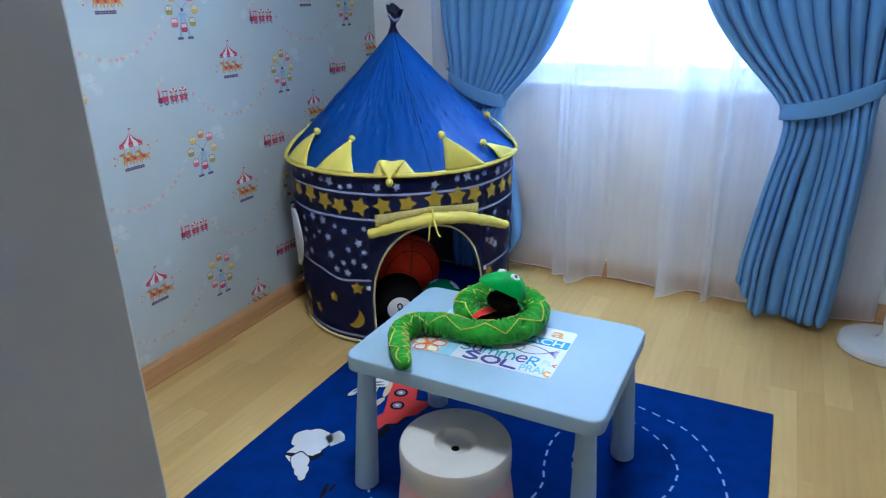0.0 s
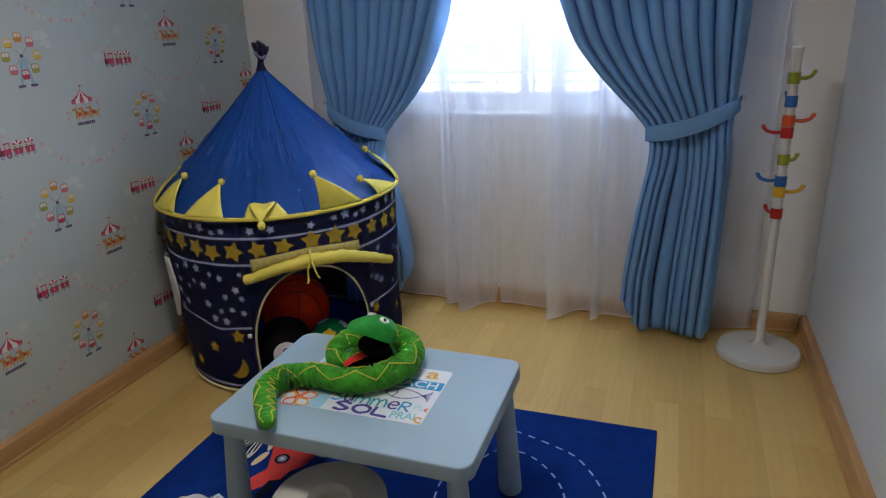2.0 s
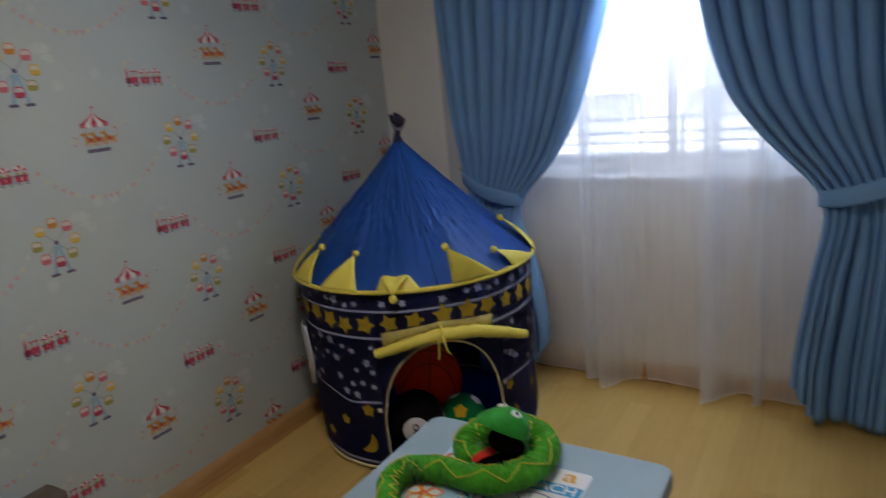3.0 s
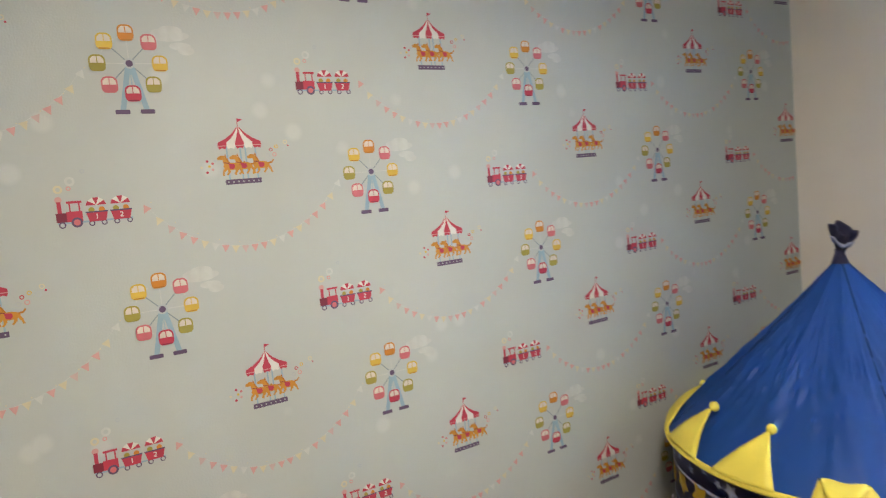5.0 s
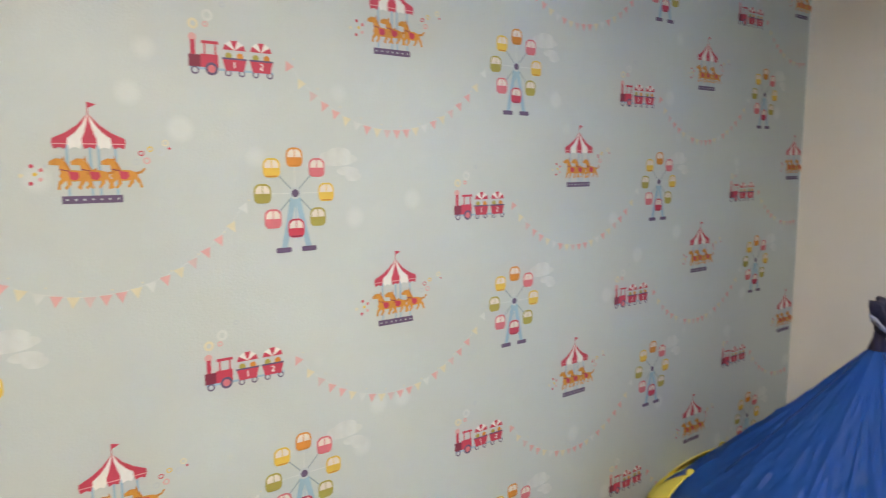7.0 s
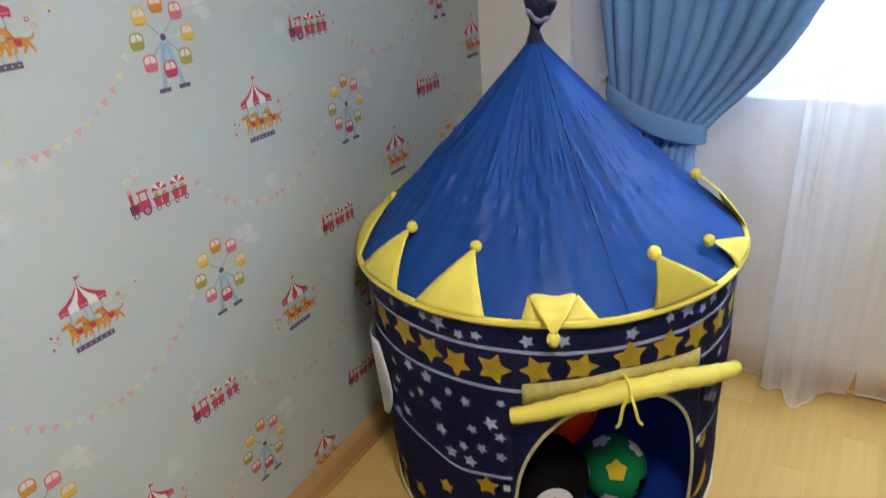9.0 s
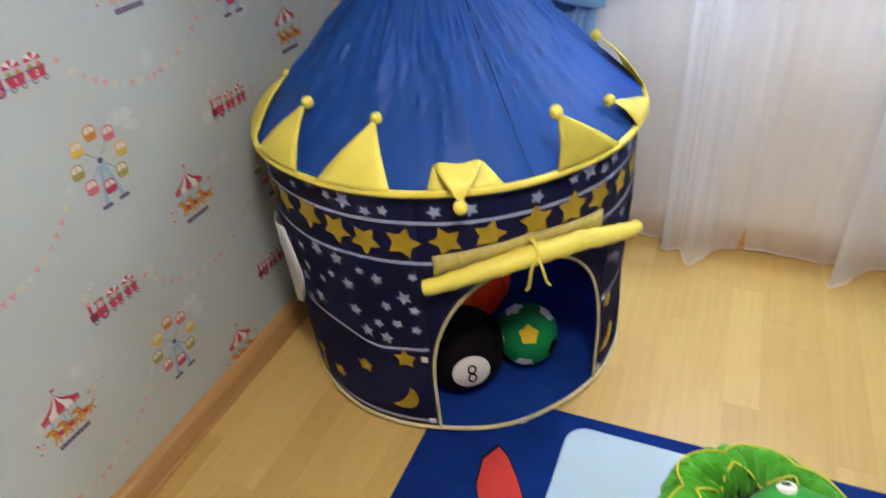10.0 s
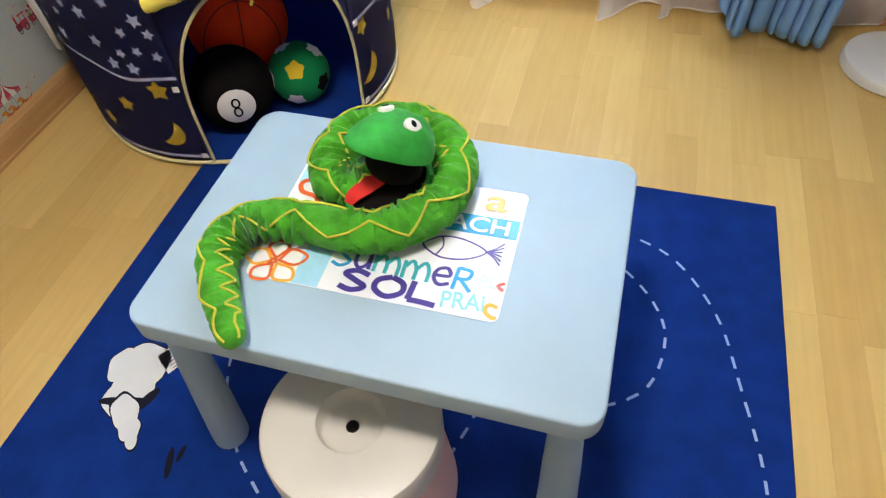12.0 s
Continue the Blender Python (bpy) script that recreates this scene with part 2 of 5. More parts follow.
INK = {k: plain("print_" + k, c) for k, c in {
    "red": (0.52, 0.045, 0.085), "pink": (0.62, 0.16, 0.19), "rose": (0.66, 0.36, 0.35), "orange": (0.62, 0.24, 0.03),
    "yellow": (0.70, 0.48, 0.07), "olive": (0.36, 0.32, 0.06), "steel": (0.30, 0.46, 0.56), "plum": (0.115, 0.075, 0.15),
    "white": (0.76, 0.76, 0.72), "grey": (0.48, 0.54, 0.56), "maroon": (0.20, 0.02, 0.05), "straw": (0.64, 0.60, 0.42),
    "horse": (0.60, 0.27, 0.035), "cloud": (0.585, 0.625, 0.60), "glass": (0.72, 0.66, 0.58), "tan": (0.50, 0.20, 0.02), "slate": (0.26, 0.33, 0.36), "blush": (0.58, 0.44, 0.43)}.items()}
PEN = {k: plain("pen_" + k, c, 0.35) for k, c in {
    "purple": (0.055, 0.035, 0.24), "teal": (0.03, 0.36, 0.38), "blue": (0.02, 0.30, 0.58), "sky": (0.34, 0.62, 0.76),
    "orange": (0.75, 0.13, 0.02), "amber": (0.78, 0.38, 0.03), "pale": (0.50, 0.72, 0.74), "aqua": (0.24, 0.58, 0.60), "red": (0.72, 0.10, 0.07)}.items()}

# ---- mesh helpers ----


class G:
    """Gathers faces of one mesh: vertices, polygons and the material of each."""

    def __init__(self):
        self.v, self.f, self.m = [], [], []

    def poly(self, pts, mi=0):
        k = len(self.v)
        self.v += [tuple(p) for p in pts]
        self.f.append(tuple(range(k, k + len(pts))))
        self.m.append(mi)

    def grid(self, rows, mi=0, close=False):
        k, h, w = len(self.v), len(rows), len(rows[0])
        for r in rows:
            self.v += [tuple(p) for p in r]
        for i in range(h - 1):
            for j in range(w if close else w - 1):
                j2 = (j + 1) % w
                self.f.append((k + i * w + j, k + i * w + j2, k + (i + 1) * w + j2, k + (i + 1) * w + j))
                self.m.append(mi)

    def box(self, a, b, mi=0, bev=0.0):
        (x0, y0, z0), (x1, y1, z1) = a, b
        if bev <= 0:
            k = len(self.v)
            self.v += [(x, y, z) for z in (z0, z1) for x, y in ((x0, y0), (x1, y0), (x1, y1), (x0, y1))]
            for q in ((3, 2, 1, 0), (4, 5, 6, 7), (0, 1, 5, 4), (1, 2, 6, 5), (2, 3, 7, 6), (3, 0, 4, 7)):
                self.f.append(tuple(k + i for i in q))
                self.m.append(mi)
            return
        rows = []
        for z, d in ((z0, bev), (z0 + bev, 0), (z1 - bev, 0), (z1, bev)):
            rows.append([(x, y, z) for x, y in ((x0 + d, y0 + bev), (x0 + bev, y0 + d), (x1 - bev, y0 + d), (x1 - d, y0 + bev),
                                               (x1 - d, y1 - bev), (x1 - bev, y1 - d), (x0 + bev, y1 - d), (x0 + d, y1 - bev))])
        self.grid(rows, mi, True)
        self.poly(rows[0][::-1], mi)
        self.poly(rows[-1], mi)

    def lathe(self, prof, c=(0, 0, 0), n=32, mi=0, cap=True):
        rows = [[(c[0] + r * math.cos(2 * math.pi * j / n), c[1] + r * math.sin(2 * math.pi * j / n), c[2] + z) for j in range(n)]
                for r, z in prof]
        self.grid(rows, mi, True)
        if cap:
            self.poly(rows[0][::-1], mi)
            self.poly(rows[-1], mi)

    def tube(self, pts, radii, n=10, mi=0, cap=True):
        pts = [Vector(p) for p in pts]
        if not hasattr(radii, "__len__"):
            radii = [radii] * len(pts)
        rows, up = [], Vector((0, 0, 1))
        side = None
        for i, p in enumerate(pts):
            d = (pts[min(i + 1, len(pts) - 1)] - pts[max(i - 1, 0)]).normalized()
            if side is None:
                side = d.cross(up if abs(d.z) < 0.9 else Vector((1, 0, 0))).normalized()
            side = (side - d * side.dot(d)).normalized()
            o = side.cross(d)
            rows.append([p + (side * math.cos(a) + o * math.sin(a)) * radii[i] for a in (2 * math.pi * j / n for j in range(n))])
        self.grid(rows, mi, True)
        if cap:
            self.poly(rows[0][::-1], mi)
            self.poly(rows[-1], mi)

    def disc(self, cx, cy, z, r, mi=0, n=16, ry=None):
        self.poly([(cx + r * math.cos(2 * math.pi * j / n), cy + (ry or r) * math.sin(2 * math.pi * j / n), z) for j in range(n)], mi)

    def ball(self, c, r, mi=0, n=24, sx=1, sy=1, sz=1):
        rows = []
        for i in range(1, n // 2):
            a = math.pi * i / (n // 2)
            rows.append([(c[0] + sx * r * math.sin(a) * math.cos(2 * math.pi * j / n), c[1] + sy * r * math.sin(a) * math.sin(2 * math.pi * j / n),
                          c[2] - sz * r * math.cos(a)) for j in range(n)])
        self.grid(rows, mi, True)
        self.poly(rows[0][::-1], mi)
        self.poly(rows[-1], mi)

    def mesh(self, name, mats, smooth=True):
        me = bpy.data.meshes.new(name)
        me.from_pydata(self.v, [], self.f)
        for m in (mats if isinstance(mats, (list, tuple)) else [mats]):
            me.materials.append(m)
        me.polygons.foreach_set("material_index", self.m)
        me.update()
        bm = bmesh.new()
        bm.from_mesh(me)
        bmesh.ops.remove_doubles(bm, verts=bm.verts, dist=1e-6)
        bm.to_mesh(me)
        bm.free()
        if smooth:
            me.polygons.foreach_set("use_smooth", [True] * len(me.polygons))
            me.set_sharp_from_angle(angle=radians(38))
        return me


def thing(name, label, category, group="", kind="", at=(0, 0, 0), rz=0):
    ob = new(name)
    ob.matrix_basis = pose(*at, 0, 0, rz)
    ob.empty_display_size = 0.1
    return tagged(ob, label, category, group, kind)


def part(name, g, mats, parent=None, label="", smooth=True, solid=0.0, offset=-1.0):
    ob = new(name, g.mesh(name, mats, smooth))
    ob.parent = parent
    if label:
        ob["label"] = label
    if solid:
        md = ob.modifiers.new("thickness", 'SOLIDIFY')
        md.thickness, md.offset = solid, offset
    return ob


def structure(name, g, mats, label, smooth=False):
    return tagged(part(name, g, mats, None, smooth=smooth), label, name.split("_")[0], kind="structure")


def words(name, text, size, material, parent, m, shear=0.0, label="", fat=0.012):
    cu = bpy.data.curves.new(name, 'FONT')
    cu.body, cu.size, cu.shear = text, size, shear
    cu.extrude, cu.offset = 0.0002, size * fat
    tmp = bpy.data.objects.new(name, cu)
    scene.collection.objects.link(tmp)
    me = bpy.data.meshes.new_from_object(tmp.evaluated_get(bpy.context.evaluated_depsgraph_get()))
    bpy.data.objects.remove(tmp)
    me.materials.clear()
    me.materials.append(material)
    ob = new(name, me)
    ob.parent, ob.matrix_basis = parent, m
    if label:
        ob["label"] = label
    return ob


def smooth_path(pts, n):
    """A rounded line through the points (Catmull-Rom), n steps a stretch."""
    p = [Vector(q) for q in pts]
    p = [2 * p[0] - p[1]] + p + [2 * p[-1] - p[-2]]
    out = []
    for i in range(1, len(p) - 2):
        for k in range(n):
            t = k / n
            out.append(0.5 * (2 * p[i] + (p[i + 1] - p[i - 1]) * t + (2 * p[i - 1] - 5 * p[i] + 4 * p[i + 1] - p[i + 2]) * t * t
                              + (3 * p[i] - p[i - 1] - 3 * p[i + 1] + p[i + 2]) * t ** 3))
    out.append(p[-2])
    return out


def lerp(a, b, t):
    return a + (b - a) * t


def curve_at(table, x):
    """Straight lines between (x, value) pairs."""
    return float(np.interp(x, [q[0] for q in table], [q[1] for q in table]))

# ---- structure ----
T = 0.12
g = G()
g.box((-T, YB - T, -0.1), (0, YW + T, ZC))
wall_west = structure("wall_west", g, M_PAPER, "pale blue wallpapered wall printed with fairground rides")
g = G()
g.box((XR, YB - T, -0.1), (XR + T, YW + T, ZC))
wall_east = structure("wall_east", g, M_WALL_B, "plain bluish-white textured wall beside the coat stand")
g = G()
g.box((0, YW, -0.1), (WX0, YW + T, ZC))
g.box((WX1, YW, -0.1), (XR, YW + T, ZC))
g.box((WX0, YW, -0.1), (WX1, YW + T, WZ0))
g.box((WX0, YW, WZ1), (WX1, YW + T, ZC))
wall_north = structure("wall_north", g, M_WALL, "off-white window wall behind sheer curtains")
g = G()
g.box((0, YB - T, -0.1), (DX0, YB, ZC))
g.box((DX1, YB - T, -0.1), (XR, YB, ZC))
g.box((DX0, YB - T, DZ), (DX1, YB, ZC))
wall_south = structure("wall_south", g, M_WALL, "plain off-white wall with the doorway")
g = G()
g.box((1.2, YB - 1.4, -0.1), (1.3, YB - T, ZC))
g.box((2.9, YB - 1.4, -0.1), (3.0, YB - T, ZC))
g.box((1.3, YB - 1.5, -0.1), (2.9, YB - 1.4, ZC))
structure("wall_hall", g, M_WALL, "plain hall walls beyond the doorway")
g = G()
g.box((-T, YB - 1.5, ZC), (XR + T, YW + T, ZC + 0.1))
structure("ceiling", g, M_CEIL, "plain white painted ceiling")
g = G()
g.box((-T, YB - 1.5, -0.12), (XR + T, YW + T, -0.008))
floor = structure("floor", g, M_SUB, "pale wood strip laminate floor")

# baseboards: a wooden board with a rounded top edge


def board(length):
    g = G()
    prof = [(0, 0), (0.037, 0), (0.037, 0.010), (0.033, 0.015), (0.031, 0.062), (0.027, 0.076), (0.018, 0.084), (0, 0.087)]
    g.grid([[(d, 0, z) for d, z in prof], [(d, length, z) for d, z in prof]])
    return g


for name, x, y, rz, length, m in (("baseboard", 0.0, YB, 0, YW - YB, M_BASE), ("baseboard", XR, YW, 180, YW - YB, M_BASE),
                                  ("baseboard", 0.037, YW, -90, XR - 0.074, M_BASE), ("baseboard", DX0, YB, 90, DX0 - 0.037, M_BASE)):
    ob = structure(name, board(length), m, "honey-coloured wooden skirting board along the wall")
    ob.matrix_basis = pose(x, y, 0, 0, 0, rz)

# the window: frame, two sliding sashes, panes, sill and the rails outside it
win = thing("window_1", "white framed sliding window behind sheer curtain", "window", kind="structure", at=(WX0, YW, WZ0))
ww, wh = WX1 - WX0, WZ1 - WZ0
g = G()
for a, b in (((0, 0.03, 0), (0.045, 0.10, wh)), ((ww - 0.045, 0.03, 0), (ww, 0.10, wh)), ((0.045, 0.03, 0), (ww - 0.045, 0.10, 0.045)), ((0.045, 0.03, wh - 0.045), (ww - 0.045, 0.10, wh))):
    g.box(a, b, 0, 0.004)
part("window_frame", g, M_FRAME, win, smooth=False)
for k in (0, 1):
    x0, x1, y = (0.045, ww / 2 + 0.02, 0.045) if k == 0 else (ww / 2 - 0.02, ww - 0.045, 0.072)
    g = G()
    for a, b in (((x0, y, 0.045), (x0 + 0.04, y + 0.022, wh - 0.045)), ((x1 - 0.04, y, 0.045), (x1, y + 0.022, wh - 0.045)),
                 ((x0 + 0.04, y, 0.045), (x1 - 0.04, y + 0.022, 0.09)), ((x0 + 0.04, y, wh - 0.09), (x1 - 0.04, y + 0.022, wh - 0.045))):
        g.box(a, b, 0, 0.003)
    part("sash", g, M_FRAME, win, smooth=False)
    g = G()
    g.box((x0 + 0.04, y + 0.009, 0.09), (x1 - 0.04, y + 0.013, wh - 0.09))
    pane = part("pane", g, M_GLASS, win, smooth=False)
    pane.visible_shadow = False
g = G()
g.box((-0.03, -0.02, -0.03), (ww + 0.03, 0.03, -0.001), 0, 0.005)
part("window_sill", g, M_FRAME, win, smooth=False)
rail = thing("window_railing", "white horizontal metal rails outside the window", "railing", at=(WX0, YW + T, WZ0))
for z in (0.02, 0.07, 0.12, 0.17, 0.24):
    g = G()
    g.box((-0.1, 0.08, z), (ww + 0.1, 0.10, z + 0.011), 0, 0.003)
    part("rail", g, M_FRAME, rail, smooth=False)
for x in (-0.08, ww / 2, ww + 0.06):
    g = G()
    g.box((x, 0.102, -0.2), (x + 0.02, 0.122, 0.27), 0, 0.003)
    g.box((x, 0.0, -0.18), (x + 0.02, 0.102, -0.16), 0, 0.003)
    part("post", g, M_FRAME, rail, smooth=False)

# far side of the street
M_FAC = mat("pale_render", (0.80, 0.80, 0.79), rough=0.9, var=0.05, scale=0.6)
M_FWIN = mat("far_glass", (0.42, 0.46, 0.50), rough=0.3)
M_GROUND = mat("street_asphalt", (0.09, 0.09, 0.09), rough=0.95, var=0.15, scale=0.5)
g = G()
g.box((-300, YW + 1.5, -9.2), (300, 600, -9.0))
structure("ground", g, M_GROUND, "grey street far below the window")
bld = thing("apartment_building", "pale rendered apartment block across the street", "building", at=(0, 26, -9))
g = G()
g.box((-22, 0, 0), (26, 9, 21))
part("wall", g, M_FAC, bld, smooth=False)
g = G()
g.box((-22.3, -0.3, 21), (26.3, 9.3, 21.4))
part("roof", g, M_FAC, bld, smooth=False)
gw = G()
gw.box((0, -0.05, 0), (2.2, 0, 1.5))
me_w = gw.mesh("far_window", M_FWIN, False)
gb = G()
gb.box((-0.3, -0.7, -0.25), (2.5, -0.02, -0.1))
gb.box((-0.3, -0.7, 0.7), (2.5, -0.64, 0.78))
me_b = gb.mesh("far_balcony", M_FRAME, False)
for i in range(10):
    for k in range(7):
        for nm, me in (("window", me_w), ("balcony", me_b)):
            ob = new(nm, me)
            ob.parent = bld
            ob.matrix_basis = pose(-20 + i * 4.4, 0, 1.0 + k * 2.9)

# the open door leaf, its lever and hinges; the lining of the doorway
door = thing("door_1", "greyish-white painted door standing open into the room", "door", kind="structure", at=(DX0 - 0.02, YB + 0.04, 0))
g = G()
g.box((-0.04, 0, 0.008), (0, 0.81, 2.03), 0, 0.003)
part("leaf", g, M_DOOR, door, smooth=False)
for sx in (0.0, -0.04):
    d = 1 if sx == 0 else -1
    g = G()
    g.lathe([(0.001, 0), (0.024, 0.0), (0.026, 0.006), (0.010, 0.009), (0.009, 0.045)], n=20)
    for i, (x, y, z) in enumerate(g.v):
        g.v[i] = (sx + d * z, 0.745 + y, 1.0 + x)
    g.tube([(sx + d * 0.045, 0.745, 1.0), (sx + d * 0.047, 0.70, 1.0), (sx + d * 0.045, 0.62, 0.998)], [0.009, 0.009, 0.007], 10)
    part("door_handle", g, mat("brushed_steel", (0.5, 0.5, 0.5), rough=0.3, metal=1.0), door, "brushed steel lever handle")
g = G()
for a, b in (((DX0 - 0.012, YB - T, 0), (DX0, YB + 0.012, DZ)), ((DX1, YB - T, 0), (DX1 + 0.012, YB + 0.012, DZ)), ((DX0 - 0.012, YB - T, DZ), (DX1 + 0.012, YB + 0.012, DZ + 0.012))):
    g.box(a, b, 0, 0.003)
structure("door_frame", g, M_DOOR, "greyish-white painted doorway lining")

# added, unseen ceiling lamp: a shallow round bowl, out of the way overhead
cl = thing("assumed_ceiling_lamp", "round white ceiling lamp, unseen, added to light the room", "lamp", at=(1.40, 2.00, ZC))
g = G()
g.lathe([(0.20, 0), (0.20, -0.03), (0.19, -0.035)], n=40)
part("ring", g, M_FRAME, cl)
g = G()
g.lathe([(0.185, -0.036), (0.18, -0.05), (0.12, -0.072), (0.01, -0.08)], n=40)
part("diffuser", g, glow("lamp_diffuser", (1.0, 0.88, 0.72), 0.6), cl)

# ---- curtains ----


HIGH_KNOTS = [0.0, 0.09, 0.17, 0.27, 0.36, 0.46, 0.54, 0.63, 0.73, 0.81, 0.91, 1.0]
LOW_KNOTS = [0.0, 0.04, 0.15, 0.20, 0.34, 0.52, 0.56, 0.68, 0.72, 0.84, 0.95, 1.0]


def pleat_count(s, below):
    """Number of pleats up to s: even ones above the tie-back, broad and narrow folds below it."""
    ks = [lerp(h, l, below) for h, l in zip(HIGH_KNOTS, LOW_KNOTS)]
    for i in range(len(ks) - 1):
        if s <= ks[i + 1]:
            return i + (s - ks[i]) / (ks[i + 1] - ks[i])
    return len(ks) - 1.0


def drape(name, inner, outer, mirror, label, y0, seed):
    """A lined curtain gathered by a tie-back: inner and outer edges by height, with pleats that tighten at the tie."""
    cu = thing(name, label, "curtain", group="window curtains")
    rnd = random.Random(seed)
    n, rows = 264, []
    zs = [0.035 + (ZC - 0.04 - 0.035) * (i / 70) for i in range(71)]
    ph = [rnd.uniform(-0.5, 0.5) for _ in range(12)]
    for z in zs:
        a, b = (sum(curve_at(e, z + dz) for dz in (-0.05, -0.025, 0, 0.025, 0.05)) / 5 for e in (inner, outer))
        tight = math.exp(-((z - 1.03) / 0.22) ** 2)
        row = []
        for j in range(n + 1):
            s = j / n
            below = min(1.0, max(0.0, (0.98 - z) / 0.25))
            q = pleat_count(s, below) + 0.06 * math.sin(1.6 * z + 5 * s + ph[1]) * math.sin(math.pi * s)
            k = abs(math.sin(math.pi * q)) ** lerp(0.85, 0.5, below)                # round bulges with narrow creases between them
            deep = (0.140 + 0.035 * math.sin(9 * s + ph[3])) * (1 - 0.6 * tight) * (1 - 0.1 * below)
            low = 0.028 + 0.17 * max(0, 1 - s / 0.22) + 0.012 * math.sin(9 * s + ph[5]) 
            hem = (low - z) if z < low else 0
            back = 0.105 * max(0.0, (s - 0.93) / 0.07) ** 1.5      # the outer edge returns towards the wall
            x = lerp(a, b, s) + (0.014 if mirror else -0.014) * math.sin(2 * math.pi * q) * (1 - 0.6 * tight) * (1 - 0.5 * below)
            row.append((x, y0 + 0.055 - 0.045 * tight - deep * k + 0.012 * math.sin(3 * s + z * 1.2) + back, z + hem))
        rows.append(row)
    g = G()
    g.grid(rows)
    part("drape", g, M_CURT, cu, solid=0.003)
    return cu


R_IN = [(0.0, 2.080), (0.1, 2.078), (0.29, 2.080), (0.6, 2.122), (0.85, 2.165), (0.96, 2.165), (1.03, 2.12), (1.12, 2.03), (1.22, 1.935), (1.38, 1.815), (1.6, 1.735), (1.92, 1.665), (2.3, 1.60), (2.5, 1.57)]
R_OUT = [(0.0, 2.48), (0.3, 2.495), (0.7, 2.50), (1.0, 2.50), (1.1, 2.505), (1.4, 2.52), (2.5, 2.56)]
L_IN = [(0.0, 0.95), (0.3, 0.97), (0.6, 0.92), (0.85, 0.84), (0.96, 0.875), (1.03, 0.945), (1.12, 1.03), (1.22, 1.10), (1.38, 1.175), (1.6, 1.25), (1.95, 1.36), (2.3, 1.45), (2.5, 1.48)]
L_OUT = [(0.0, 0.60), (0.3, 0.59), (0.7, 0.58), (1.0, 0.60), (1.1, 0.575), (1.4, 0.545), (2.1, 0.49), (2.5, 0.47)]
cr = drape("curtain", R_IN, R_OUT, False, "blue lined curtain drawn aside with a tie-back", 3.90, 5)
clf = drape("curtain", L_IN, L_OUT, True, "blue lined curtain tied back behind the play tent", 3.90, 8)


def tieback(cu, x_in, x_out, z_in, z_out):
    """A flat stiffened band that loops round the gathered cloth and rises to a hook at the wall."""
    rows = []
    for k in range(33):
        s = k / 32
        x = lerp(x_in, x_out, s)
        bow = math.sin(math.pi * min(1, s * 1.02)) ** 0.5 if 0 < s < 1 else 0
        y = 3.875 - 0.075 * bow + (0.02 if s > 0.96 else 0)
        z = lerp(z_in, z_out, s) - 0.018 * math.sin(math.pi * s)
        h = 0.037 - 0.006 * abs(2 * s - 1) ** 3
        rows.append([(x, y + 0.004, z - h), (x, y + 0.001, z - h * 0.8), (x, y - 0.001, z), (x, y + 0.001, z + h * 0.8), (x, y + 0.004, z + h)])
    g = G()
    g.grid(rows)
    part("tie_back", g, M_CURT, cu, solid=0.004)
    g = G()
    hx = x_out + (0.01 if x_out > x_in else -0.01)
    g.tube([(hx, YW, z_out + 0.015), (hx, 3.92, z_out + 0.015), (hx, 3.875, z_out + 0.02), (hx, 3.865, z_out + 0.045)], 0.005, 8)
    part("hook", g, M_STAND, cu)


tieback(cr, 2.145, 2.515, 0.975, 1.105)
tieback(clf, 0.895, 0.565, 0.955, 1.085)

# sheer: two widths of voile that meet at the middle, with a narrow weighted hem
HEMS = ([(0.375, 4.083), (0.39, 4.06), (0.42, 4.03), (0.62, 4.00), (0.70, 4.035), (0.90, 4.025), (1.10, 4.03), (1.185, 4.03), (1.148, 3.965), (1.18, 3.945), (1.215, 3.96), (1.25, 3.878), (1.29, 3.92), (1.335, 4.00), (1.38, 4.015), (1.408, 4.02)],
        [(1.440, 4.03), (1.55, 4.03), (1.68, 4.025), (1.765, 4.035), (1.712, 3.885), (1.755, 3.905), (1.85, 4.02), (1.92, 4.03), (1.955, 4.03), (1.925, 3.937), (1.95, 3.95), (1.98, 4.005), (2.09, 4.00), (2.28, 4.03), (2.45, 4.00), (2.655, 4.03), (2.672, 4.06), (2.68, 4.083)])
